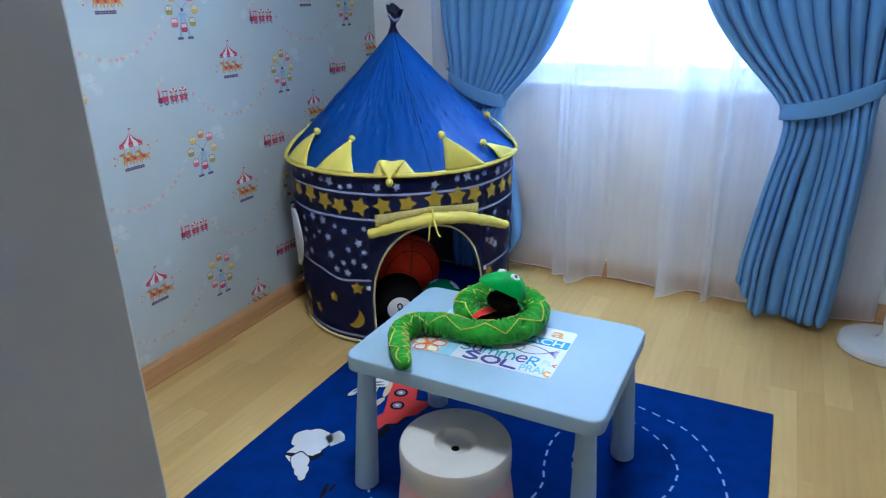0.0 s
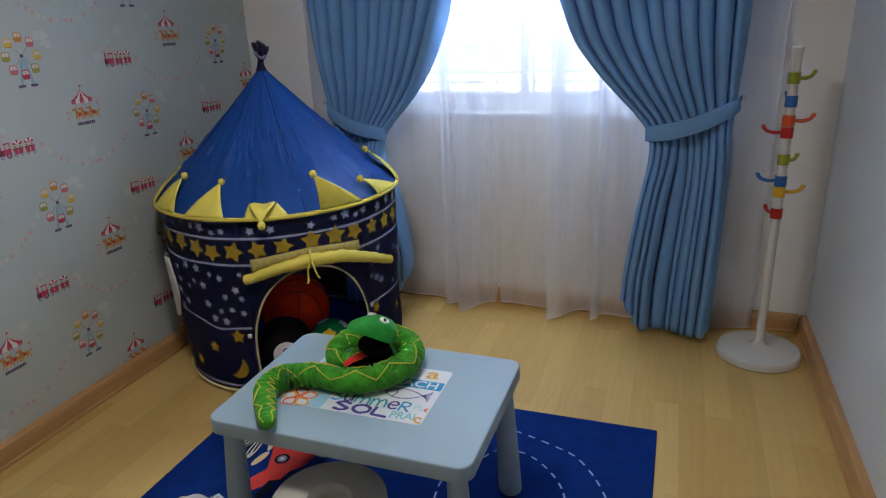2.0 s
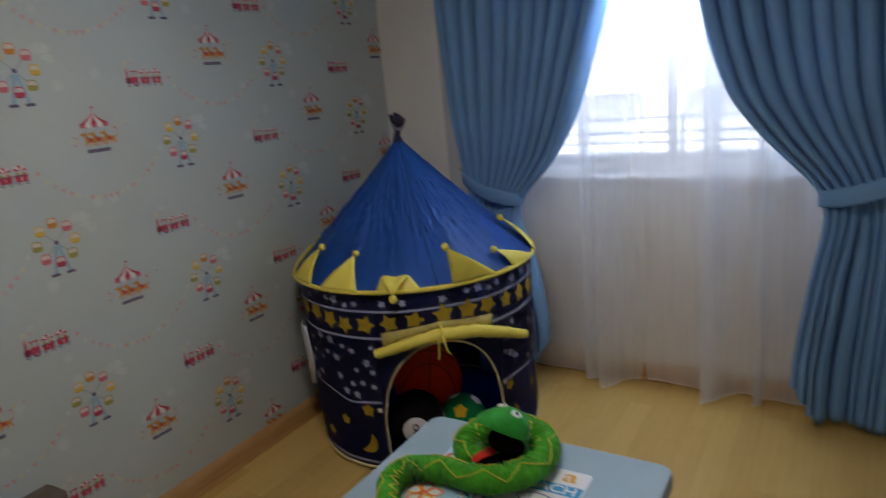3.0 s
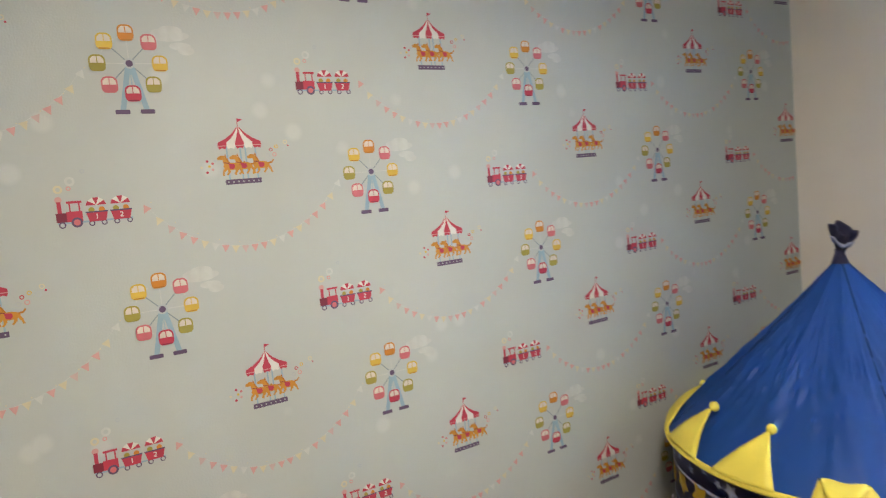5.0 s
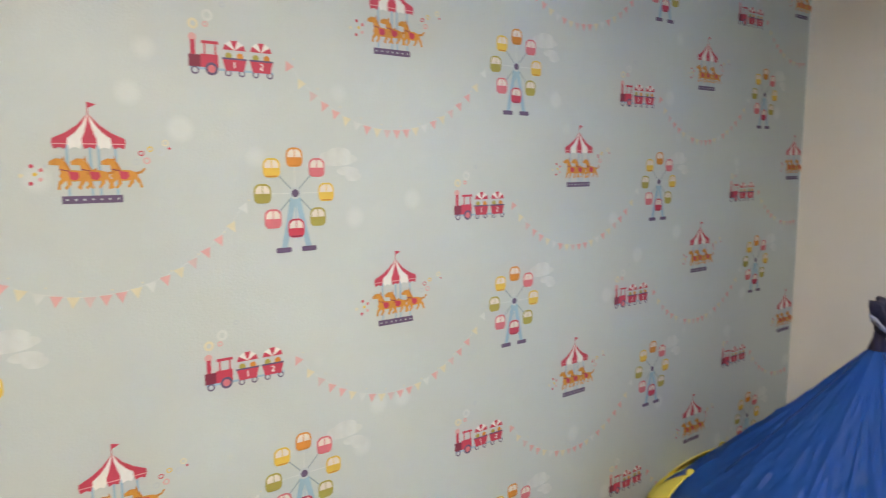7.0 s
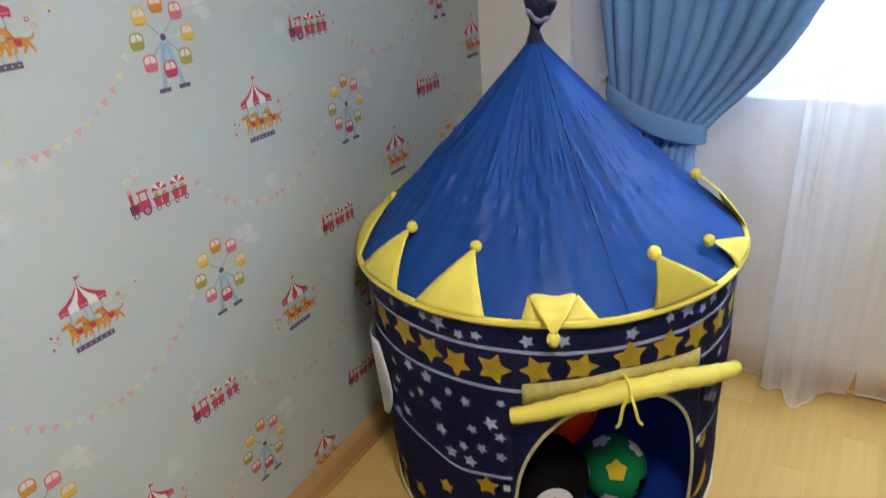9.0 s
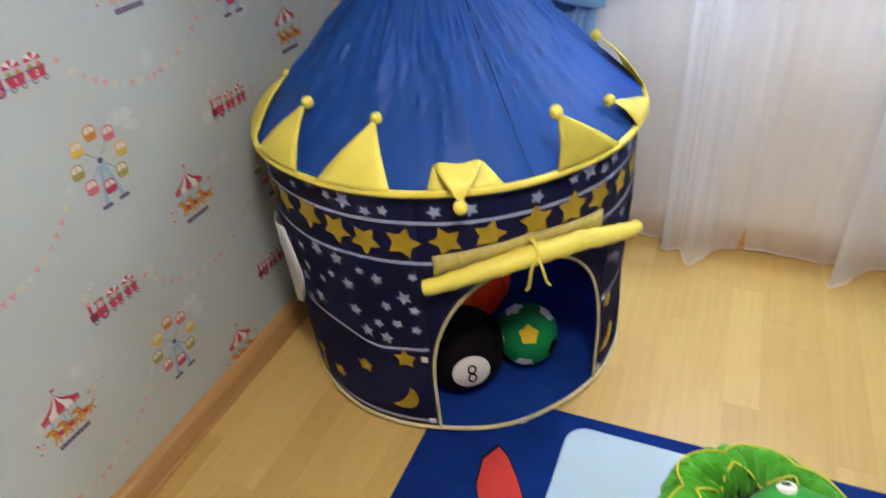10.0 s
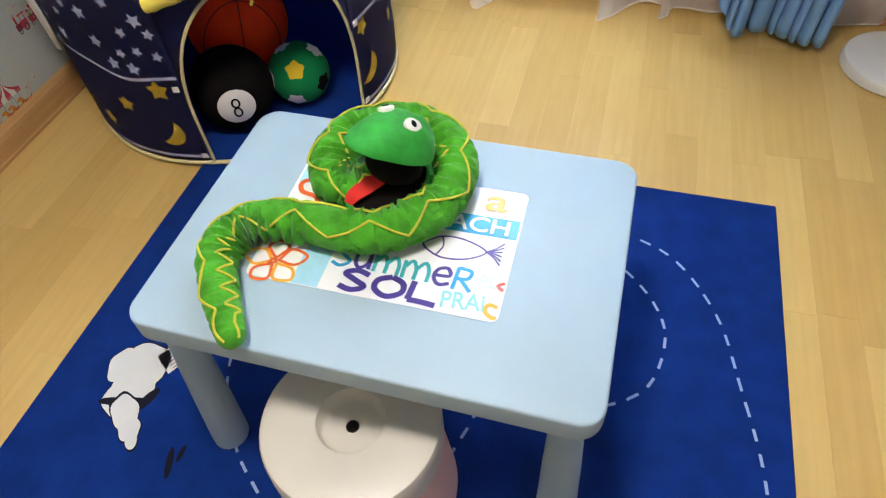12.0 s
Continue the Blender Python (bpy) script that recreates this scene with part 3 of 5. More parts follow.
for k, hem_line in enumerate(HEMS):
    sh = thing("sheer_curtain", "white translucent sheer curtain in front of the window", "curtain", group="sheer curtains")
    rnd = random.Random(20 + k)
    ph = [rnd.uniform(0, 6.28) for _ in range(6)]
    foot = smooth_path([(x, y, 0) for x, y in hem_line], 16)
    rows = []
    for i in range(41):
        z = 0.010 + (ZC - 0.03) * i / 40
        up = z / ZC
        row = []
        for j, p in enumerate(foot):
            s = j / (len(foot) - 1)
            y = 4.025 + (p.y - 4.025) * lerp(1.0, 0.5, up) + 0.012 * up * math.sin(2 * math.pi * s * 9 + 2 * math.sin(5 * s + ph[0]) + ph[1])
            y += 0.003 * math.sin(2 * math.pi * s * 17 + ph[2] + 1.5 * z)
            x = p.x + 0.012 * up * math.sin(2 * math.pi * s * 4 + ph[3])
            lap = min(1.0, z / 0.22)                              # the two widths overlap a little above the hem
            x += 0.035 * lap * s ** 10 if k == 0 else -0.020 * lap * (1 - s) ** 10
            edge = p.x < 0.40 or p.x > 2.665                      # the outer edges return to the wall
            y = p.y if edge else min(y, 4.052)
            row.append((x, y, z + (0.006 * (1 + math.sin(2 * math.pi * s * 3.1 + ph[4])) if i == 0 else 0)))
        rows.append(row)
    g = G()
    g.grid(rows)
    part("voile", g, M_SHEER, sh)
    g = G()
    g.tube([(p[0], p[1], p[2] + 0.004) for p in rows[0]], 0.0022, 5)
    part("hem", g, M_MAT, sh)

# ---- wallpaper prints ----
PW, PH, PY, PZ = 0.557, 0.552, 3.807, 1.980
INKS = list(INK.values())
INK_I = {k: i for i, k in enumerate(INK)}


class Print(G):
    """Flat ink shapes on the wall: u along it, v up, each layer a hair above the last."""

    def ink(self, pts, color, layer=1):
        x = 0.0006 + 0.00025 * layer + 0.000002 * (len(self.f) % 110)
        self.poly([(x, u, v) for u, v in pts], INK_I[color])

    def rect(self, u0, v0, u1, v1, color, layer=1):
        self.ink([(u0, v0), (u1, v0), (u1, v1), (u0, v1)], color, layer)

    def bar(self, a, b, w, color, layer=1):
        (u0, v0), (u1, v1) = a, b
        d = math.hypot(u1 - u0, v1 - v0)
        n = (-(v1 - v0) / d * w / 2, (u1 - u0) / d * w / 2)
        self.ink([(u0 - n[0], v0 - n[1]), (u1 - n[0], v1 - n[1]), (u1 + n[0], v1 + n[1]), (u0 + n[0], v0 + n[1])], color, layer)

    def dot(self, u, v, r, color, layer=1, n=14, rv=None):
        self.ink([(u + r * math.cos(2 * math.pi * j / n), v + (rv or r) * math.sin(2 * math.pi * j / n)) for j in range(n)], color, layer)

    def ring(self, u, v, r, w, color, layer=1, n=18):
        for j in range(n):
            a, b = 2 * math.pi * j / n, 2 * math.pi * (j + 1) / n
            self.ink([(u + q * math.cos(t), v + q * math.sin(t)) for q, t in ((r, a), (r + w, a), (r + w, b), (r, b))], color, layer)


def wheel_print():
    p = Print()
    for u, v, r, rv in ((0.072, 0.068, 0.020, 0.010), (0.094, 0.074, 0.026, 0.012), (0.116, 0.064, 0.018, 0.008), (0.088, 0.058, 0.036, 0.008), (0.112, 0.040, 0.024, 0.009), (0.124, 0.030, 0.018, 0.010)):
        p.dot(u, v, r, "cloud", 0, 18, rv)
    for j in range(8):                                     # the rim shows only as short dashes between the cabins
        a = (j + 0.5) * math.pi / 4
        for q in (-0.10, 0.10):
            p.bar((0.058 * math.cos(a + q - 0.05), 0.058 * math.sin(a + q - 0.05)), (0.058 * math.cos(a + q + 0.05), 0.058 * math.sin(a + q + 0.05)), 0.0024, "cloud", 1)
    for s in (-1, 1):
        p.bar((s * 0.004, -0.008), (s * 0.0245, -0.102), 0.0115, "steel", 3)
        p.ink([(s * 0.0255 + x, -0.1055 + y) for x, y in ((-0.0150, -0.0032), (-0.0135, -0.0048), (0.0135, -0.0048), (0.0150, -0.0032), (0.0150, 0.0032), (0.0135, 0.0048), (-0.0135, 0.0048), (-0.0150, 0.0032))], "plum", 4)
    for i, c in enumerate(("yellow", "pink", "orange", "yellow", "olive", "pink", "red", "olive")):
        a = i * math.pi / 4
        u, v = 0.0635 * math.cos(a), 0.066 * math.sin(a)
        if i % 2:
            p.bar((0, 0), (0.85 * u, 0.85 * v), 0.0024, "slate", 2)
        else:
            p.bar((0, 0), (0.85 * u, 0.85 * v), 0.0020, "steel" if i == 6 else "cloud", 2)
        shell = [(max(-1, min(1, 1.15 * math.cos(t))) * 0.0165, max(-0.92, min(1, 1.1 * math.sin(t))) * 0.0185) for t in (2 * math.pi * j / 20 for j in range(20))]
        p.ink([(u + x, v + y) for x, y in shell], c, 5)
        p.ink([(u - 0.0135, v + 0.0005), (u + 0.0135, v + 0.0005), (u + 0.0128, v + 0.009), (u + 0.0070, v + 0.0148), (u - 0.0070, v + 0.0148), (u - 0.0128, v + 0.009)], "glass", 6)
        p.rect(u - 0.0009, v - 0.003, u + 0.0009, v + 0.015, c, 7)
        p.bar((u - 0.0105, v - 0.0145), (u + 0.0105, v - 0.0145), 0.0022, "maroon" if c == "red" else "tan" if c in ("orange", "yellow") else c, 7)
    p.dot(0, 0, 0.0115, "grey", 3)
    p.dot(0, 0, 0.0075, "plum", 4)
    return p.mesh("ferris_wheel_print", INKS, False)


def carousel_print():
    p = Print()
    p.rect(-0.043, -0.006, 0.043, 0.006, "plum", 2)
    for i in range(7):
        p.dot(-0.036 + i * 0.012, 0, 0.0018, "grey", 3, 6)
    for u in (-0.032, 0.0, 0.012, 0.036):
        p.rect(u - 0.002, 0.006, u + 0.002, 0.086, "steel", 1)
    n = 5
    for i in range(n):
        c = "red" if i % 2 == 0 else "white"
        a, b = -0.052 + 0.104 * i / n, -0.052 + 0.104 * (i + 1) / n
        side_l = [(a * k, v) for k, v in ((1, 0.086), (0.98, 0.094), (0.62, 0.103), (0.30, 0.115), (0.05, 0.130))]
        side_r = [(b * k, v) for k, v in ((1, 0.086), (0.98, 0.094), (0.62, 0.103), (0.30, 0.115), (0.05, 0.130))]
        for k in range(4):
            p.ink([side_l[k], side_r[k], side_r[k + 1], side_l[k + 1]], c, 3)
        m = (a + b) / 2
        p.ink([(a, 0.0865), (a + 0.003, 0.078), (m, 0.081), (b - 0.003, 0.078), (b, 0.0865)], c, 3)
        if i % 2 == 0:
            p.bar((a * 0.99, 0.086), (b * 0.99, 0.086), 0.0016, "rose", 4)
    p.rect(-0.0008, 0.130, 0.0008, 0.150, "red", 2)
    p.ink([(0.0008, 0.150), (0.013, 0.147), (0.0008, 0.141)], "red", 2)
    for u in (-0.050, -0.021, 0.021):
        p.dot(u + 0.026, 0.037, 0.0205, "horse", 4, 16, 0.0088)
        p.ink([(u + 0.009, 0.034), (u + 0.022, 0.034), (u + 0.020, 0.046), (u + 0.013, 0.060), (u + 0.004, 0.061), (u + 0.006, 0.050)], "horse", 4)
        p.ink([(u + 0.012, 0.056), (u + 0.010, 0.063), (u + 0.002, 0.064), (u - 0.007, 0.059), (u - 0.007, 0.054), (u + 0.003, 0.053)], "horse", 5)
        p.ink([(u + 0.010, 0.061), (u + 0.013, 0.068), (u + 0.015, 0.060)], "tan", 5)
        p.ink([(u + 0.013, 0.061), (u + 0.017, 0.056), (u + 0.023, 0.044), (u + 0.018, 0.045), (u + 0.013, 0.055)], "tan", 5)
        p.bar((u - 0.001, 0.0535), (u + 0.001, 0.0635), 0.0014, "tan", 6)
        p.bar((u + 0.007, 0.047), (u + 0.020, 0.044), 0.0016, "maroon", 6)
        for (x0, y0), (x1, y1), (x2, y2) in (((0.013, 0.033), (0.006, 0.026), (0.004, 0.016)), ((0.018, 0.031), (0.019, 0.023), (0.013, 0.017)), ((0.038, 0.033), (0.036, 0.024), (0.031, 0.018)), ((0.043, 0.034), (0.048, 0.026), (0.051, 0.017))):
            p.bar((u + x0, y0), (u + x1, y1), 0.0062, "horse", 4)
            p.bar((u + x1, y1 + 0.001), (u + x2, y2), 0.0042, "horse", 4)
        p.bar((u + 0.043, 0.040), (u + 0.052, 0.042), 0.0042, "tan", 5)
        p.bar((u + 0.051, 0.041), (u + 0.057, 0.048), 0.0036, "tan", 5)
        p.ink([(u + 0.018, 0.044), (u + 0.032, 0.042), (u + 0.033, 0.035), (u + 0.028, 0.030), (u + 0.020, 0.032)], "red", 6)
    for u, v, r, c in ((0.066, 0.058, 0.006, "grey"), (0.074, 0.072, 0.005, "red"), (0.082, 0.060, 0.006, "rose"), (0.088, 0.079, 0.005, "yellow"), (0.104, 0.074, 0.007, "grey"),
                       (0.112, 0.089, 0.006, "straw")):
        p.ring(u, v, r * 0.55, r * 0.4, c, 1, 10)
    p.dot(0.118, 0.080, 0.0025, "red", 1, 6)
    for u, v, c in ((-0.080, 0.052, "red"), (-0.068, 0.046, "pink"), (-0.076, 0.040, "yellow"), (-0.082, 0.026, "red"), (-0.069, 0.032, "rose"), (-0.062, 0.052, "grey"), (-0.094, 0.038, "straw")):
        p.dot(u, v, 0.0035, c, 1, 5)
    return p.mesh("carousel_print", INKS, False)


def train_print():
    p = Print()
    p.rect(0.002, 0.012, 0.022, 0.032, "maroon", 2)
    p.rect(0.022, 0.012, 0.052, 0.034, "red", 2)
    p.rect(0.006, 0.032, 0.014, 0.056, "red", 2)
    p.dot(0.010, 0.060, 0.007, "rose", 1)
    p.rect(0.028, 0.034, 0.031, 0.052, "red", 2)
    p.rect(0.046, 0.034, 0.049, 0.052, "red", 2)
    p.rect(0.024, 0.051, 0.053, 0.056, "red", 3)
    p.rect(0.004, 0.008, 0.150, 0.012, "steel", 1)
    for u, r in ((0.012, 0.007), (0.040, 0.011), (0.068, 0.006), (0.092, 0.006), (0.117, 0.006), (0.143, 0.006)):
        p.dot(u, r * 0.9, r, "plum", 3)
        p.dot(u, r * 0.9, r * 0.6, "grey" if r < 0.01 else "pink", 4)
    for u, c in ((0.060, "1"), (0.108, "2")):
        p.ink([(u + 0.004, 0.009), (u + 0.036, 0.009), (u + 0.041, 0.028), (u - 0.001, 0.028)], "red", 3)
        p.rect(u - 0.002, 0.028, u + 0.042, 0.031, "plum", 4)
        p.dot(u + 0.010, 0.034, 0.006, "olive", 2)
        p.dot(u + 0.030, 0.034, 0.006, "orange", 2)
        p.rect(u + 0.0195, 0.03, u + 0.0210, 0.056, "grey", 2)
        for i in range(5):
            a0, a1 = math.pi * (1 - i / 5), math.pi * (1 - (i + 1) / 5)
            p.ink([(u + 0.020 + 0.020 * math.cos(a0), 0.044 + 0.017 * math.sin(a0)), (u + 0.020, 0.044), (u + 0.020 + 0.020 * math.cos(a1), 0.044 + 0.017 * math.sin(a1))][::-1],
                  "red" if i % 2 == 0 else "white", 5)
    p.rect(0.0785, 0.014, 0.0805, 0.025, "white", 5)
    for a, b in (((0.125, 0.024), (0.130, 0.024)), ((0.130, 0.024), (0.130, 0.020)), ((0.130, 0.020), (0.125, 0.015)), ((0.125, 0.015), (0.131, 0.015))):
        p.bar(a, b, 0.002, "white", 5)
    for u, v, r, c in ((0.012, 0.082, 0.009, "straw"), (0.032, 0.083, 0.005, "rose"), (0.036, 0.098, 0.010, "cloud"), (0.062, 0.118, 0.005, "grey")):
        p.ring(u, v, r * 0.5, r * 0.5, c, 1, 12)
    return p.mesh("train_print", INKS, False)


def bunting_print(limit):
    p = Print()
    cols = ("rose", "straw", "blush", "rose", "rose", "straw", "cloud")
    n = 21
    for i in range(n):
        s = i / (n - 1)
        u, v = -0.004 + 0.462 * s, 0.232 + 0.022 * s - 0.125 * (1 - (2 * s - 1) ** 2) ** 0.85
        if u > limit:
            break
        dv = 0.125 * 4 * (2 * s - 1) * 0.5
        r = 0.0092
        c, q = math.cos(dv * 2.2), math.sin(dv * 2.2)
        if i:
            p.bar(last, (u, v + 0.004), 0.0009, "cloud", 0)
        last = (u, v + 0.004)
        p.ink([(u + a * c - b * q, v + a * q + b * c) for a, b in ((-r, 0.004), (0, -0.014), (r, 0.004))], cols[i % 7], 1)
        if i % 2 == 0:
            p.dot(u + 0.010, v + 0.012, 0.0016, "straw", 1, 5)
    return p.mesh("bunting_print", INKS, False)


me_wheel, me_car, me_train, me_bunt, me_bunt_cut = wheel_print(), carousel_print(), train_print(), bunting_print(9), bunting_print(0.255)


def on_wall(name, me, y, z):
    ob = new(name, me)
    ob.parent = wall_west
    ob.matrix_basis = pose(0, y, z)


for c in range(0, 8):
    for k in range(-1, 5):
        y, z = PY - (c - 1) * PW, PZ - (k + (0.5 if c % 2 == 0 else 0)) * PH
        if c >= 1 and -0.04 < z < ZC - 0.09 and y > YB + 0.1:
            on_wall("ferris_wheel_print", me_wheel, y, z)
        if -0.08 < z - 0.002 < ZC - 0.15 and y - 0.338 > YB + 0.1:
            on_wall("carousel_print", me_car, y - 0.338, z)
        if c >= 1 and 0.02 < z + 0.205 < ZC - 0.13 and y > YB + 0.3:
            on_wall("train_print", me_train, y - 0.184, z + 0.205)
        if c >= 1 and -0.08 < z < ZC - 0.3 and y > YB + 0.1:
            on_wall("bunting_print", me_bunt_cut if c == 1 else me_bunt, y, z)

# ---- rug ----
RX0, RX1, RY0, RY1, RZ = 0.645, 2.285, 1.73, 3.066, 0.009
rug = thing("rug", "deep blue children's rug printed with rocket, clouds and orbits", "rug")
g = G()
g.box((RX0, RY0, 0.0005), (RX1, RY1, RZ), 0, 0.003)
part("rug_body", g, M_RUG, rug, smooth=False)


def rug_shape(name, shapes, m, label="", layer=1):
    g = G()
    for i, pts in enumerate(shapes):
        g.poly([(x, y, RZ + 0.0005 * layer + 0.00006 * i) for x, y in pts])
    return part(name, g, m, rug, label, smooth=False)


def blob(cx, cy, rx, ry, turn=0, n=26, bumps=0.0, k=5):
    out = []
    for j in range(n):
        a = 2 * math.pi * j / n
        r = 1 + bumps * math.sin(k * a)
        x, y = rx * r * math.cos(a), ry * r * math.sin(a)
        out.append((cx + x * math.cos(turn) - y * math.sin(turn), cy + x * math.sin(turn) + y * math.cos(turn)))
    return out


def dashes(name, path, length, gap, w):
    """Short strokes along a rounded line."""
    pts = smooth_path([(x, y, 0) for x, y in path], 24)
    shapes, run, on, start = [], 0.0, True, pts[0]
    for a, b in zip(pts, pts[1:]):
        run += (b - a).length
        if on and run > length:
            d = (b - start).normalized()
            n = Vector((-d.y, d.x, 0)) * w / 2
            shapes.append([(q.x, q.y) for q in (start - n, b - n, b + n, start + n)])
            run, on = 0.0, False
        elif not on and run > gap:
            run, on, start = 0.0, True, b
    for sh in shapes:
        rug_shape(name, [sh], M_RUGD)


dashes("orbit_dash", [(1.50, 2.95), (1.72, 2.93), (1.928, 2.867), (2.038, 2.805), (2.134, 2.659), (2.182, 2.487), (2.227, 2.278), (2.23, 2.05), (2.19, 1.85)], 0.027, 0.023, 0.0065)
dashes("orbit_dash", [(1.76, 2.805), (1.85, 2.79), (1.924, 2.741), (1.991, 2.659), (2.019, 2.568), (1.992, 2.441), (1.913, 2.372), (1.82, 2.348), (1.745, 2.395), (1.70, 2.48), (1.685, 2.60), (1.705, 2.73), (1.755, 2.80)], 0.027, 0.023, 0.0065)
dashes("orbit_dash", [(1.62, 2.68), (1.600, 2.56), (1.615, 2.44), (1.640, 2.35), (1.629, 2.263), (1.600, 2.15), (1.615, 2.0)], 0.027, 0.023, 0.0065)
dashes("orbit_dash", [(1.03, 2.34), (1.049, 2.259), (1.09, 2.17), (1.162, 2.076), (1.229, 2.018), (1.32, 1.95), (1.45, 1.90)], 0.027, 0.023, 0.0065)
# rocket: red hull, wings, two portholes, and a striped plume
hull = [(0.862, 2.885), (0.835, 2.83), (0.845, 2.75), (0.90, 2.64), (0.95, 2.54), (0.985, 2.45), (1.02, 2.40), (1.06, 2.42), (1.075, 2.50), (1.045, 2.60), (1.00, 2.70), (0.94, 2.80), (0.895, 2.86)]
rug_shape("rocket_outline", [[(lerp(0.955, x, 1.06), lerp(2.62, y, 1.04)) for x, y in hull]], M_RUGK, layer=1)
rug_shape("rocket_hull", [hull[::-1], [(0.985, 2.46), (0.955, 2.40), (0.965, 2.31), (1.02, 2.37), (1.03, 2.43)], [(1.05, 2.58), (1.12, 2.60), (1.10, 2.50), (1.06, 2.46)]], M_RUGR, "red rocket print", layer=2)
for x, y in ((0.975, 2.60), (1.005, 2.52)):
    rug_shape("porthole", [blob(x, y, 0.028, 0.028)], M_RUGK, layer=3)
    rug_shape("porthole_glass", [blob(x, y, 0.018, 0.018)], M_RUGG, layer=4)
    rug_shape("porthole_glint", [blob(x, y, 0.008, 0.008)], M_RUGW, layer=5)
rug_shape("fin_line", [[(1.035, 2.40), (1.02, 2.33), (1.035, 2.30), (1.055, 2.34), (1.055, 2.39)]], M_RUGK, layer=3)
rug_shape("plume", [blob(0.858, 2.622, 0.050, 0.040, 0.6, bumps=0.08), blob(0.82, 2.56, 0.025, 0.078, -0.35), blob(0.868, 2.545, 0.024, 0.074, 0.1)], M_RUGK, layer=1)
rug_shape("plume_white", [blob(0.858, 2.624, 0.045, 0.034, 0.6, bumps=0.10), blob(0.819, 2.56, 0.018, 0.068, -0.35), blob(0.868, 2.547, 0.018, 0.064, 0.1)], M_RUGW, layer=2)
for px, py, pw, pl, pt in ((0.815, 2.565, 0.004, 0.045, -0.35), (0.828, 2.552, 0.004, 0.04, -0.30), (0.862, 2.54, 0.004, 0.04, 0.1), (0.874, 2.556, 0.004, 0.036, 0.12), (0.85, 2.626, 0.028, 0.004, 0.5), (0.866, 2.610, 0.026, 0.004, 0.45)):
    rug_shape("plume_line", [blob(px, py, pw, pl, pt)], M_RUGK, layer=3)
rug_shape("plume_tan", [blob(0.893, 2.665, 0.022, 0.014, 0.4), blob(0.915, 2.60, 0.012, 0.055, 0.25), blob(0.925, 2.50, 0.014, 0.045, -0.2)], M_RUGT, "tan flame print", layer=2)
# clouds: one large, one small hanging from it, with a dark scribble between
cl1 = [blob(0.845, 2.215, 0.066, 0.060, 0.4, bumps=0.05), blob(0.800, 2.205, 0.034, 0.046, 0.2, bumps=0.06), blob(0.855, 2.160, 0.052, 0.046), blob(0.842, 2.120, 0.045, 0.034, -0.5, bumps=0.05)]
rug_shape("cloud_outline", [[(lerp(0.852, x, 1.035), lerp(2.172, y, 1.035)) for x, y in s] for s in cl1], M_RUGK, layer=1)
rug_shape("cloud_white", cl1, M_RUGW, "white cloud print", layer=2)
cl2 = [blob(0.872, 2.100, 0.046, 0.030, -0.8, bumps=0.06), blob(0.902, 2.068, 0.034, 0.024, -0.9, bumps=0.06), blob(0.922, 2.044, 0.022, 0.013, -1.0)]
rug_shape("cloud_outline", [[(lerp(0.895, x, 1.10), lerp(2.075, y, 1.10)) for x, y in s] for s in cl2] + [blob(0.835, 2.118, 0.040, 0.010, 0.2), blob(0.905, 2.140, 0.012, 0.034, -0.4), blob(0.870, 2.128, 0.034, 0.008, 0.3)], M_RUGK, layer=3)
rug_shape("cloud_white", cl2, M_RUGW, layer=4)
rug_shape("cloud_hatching", [[(0.880 + i * 0.008, 2.252 - i * 0.005), (0.8815 + i * 0.008, 2.251 - i * 0.005), (0.899 + i * 0.009, 2.292 - i * 0.006), (0.896 + i * 0.009, 2.293 - i * 0.006)] for i in range(6)], M_RUGK, layer=4)
rug_shape("cloud_wisp", [[(0.868, 2.245), (0.918, 2.210), (0.945, 2.258), (0.925, 2.285), (0.895, 2.297)]], M_RUGW, layer=2)
rug_shape("smudge", [blob(1.03, 2.02, 0.008, 0.035, 0.3), blob(1.045, 2.045, 0.006, 0.02)], M_RUGK, layer=1)

# ---- table ----
TX, TY, TZ = 1.484, 2.353, 0.483
table = thing("play_table", "pale blue plastic children's table with thick tapered legs", "table", at=(TX, TY, 0), rz=-0.6)


def rounded(w, d, r, n=8):
    out = []
    for cx, cy, a0 in ((w / 2 - r, d / 2 - r, 0), (-w / 2 + r, d / 2 - r, 90), (-w / 2 + r, -d / 2 + r, 180), (w / 2 - r, -d / 2 + r, 270)):
        out += [(cx + r * math.cos(radians(a0 + 90 * j / n)), cy + r * math.sin(radians(a0 + 90 * j / n))) for j in range(n + 1)]
    return out


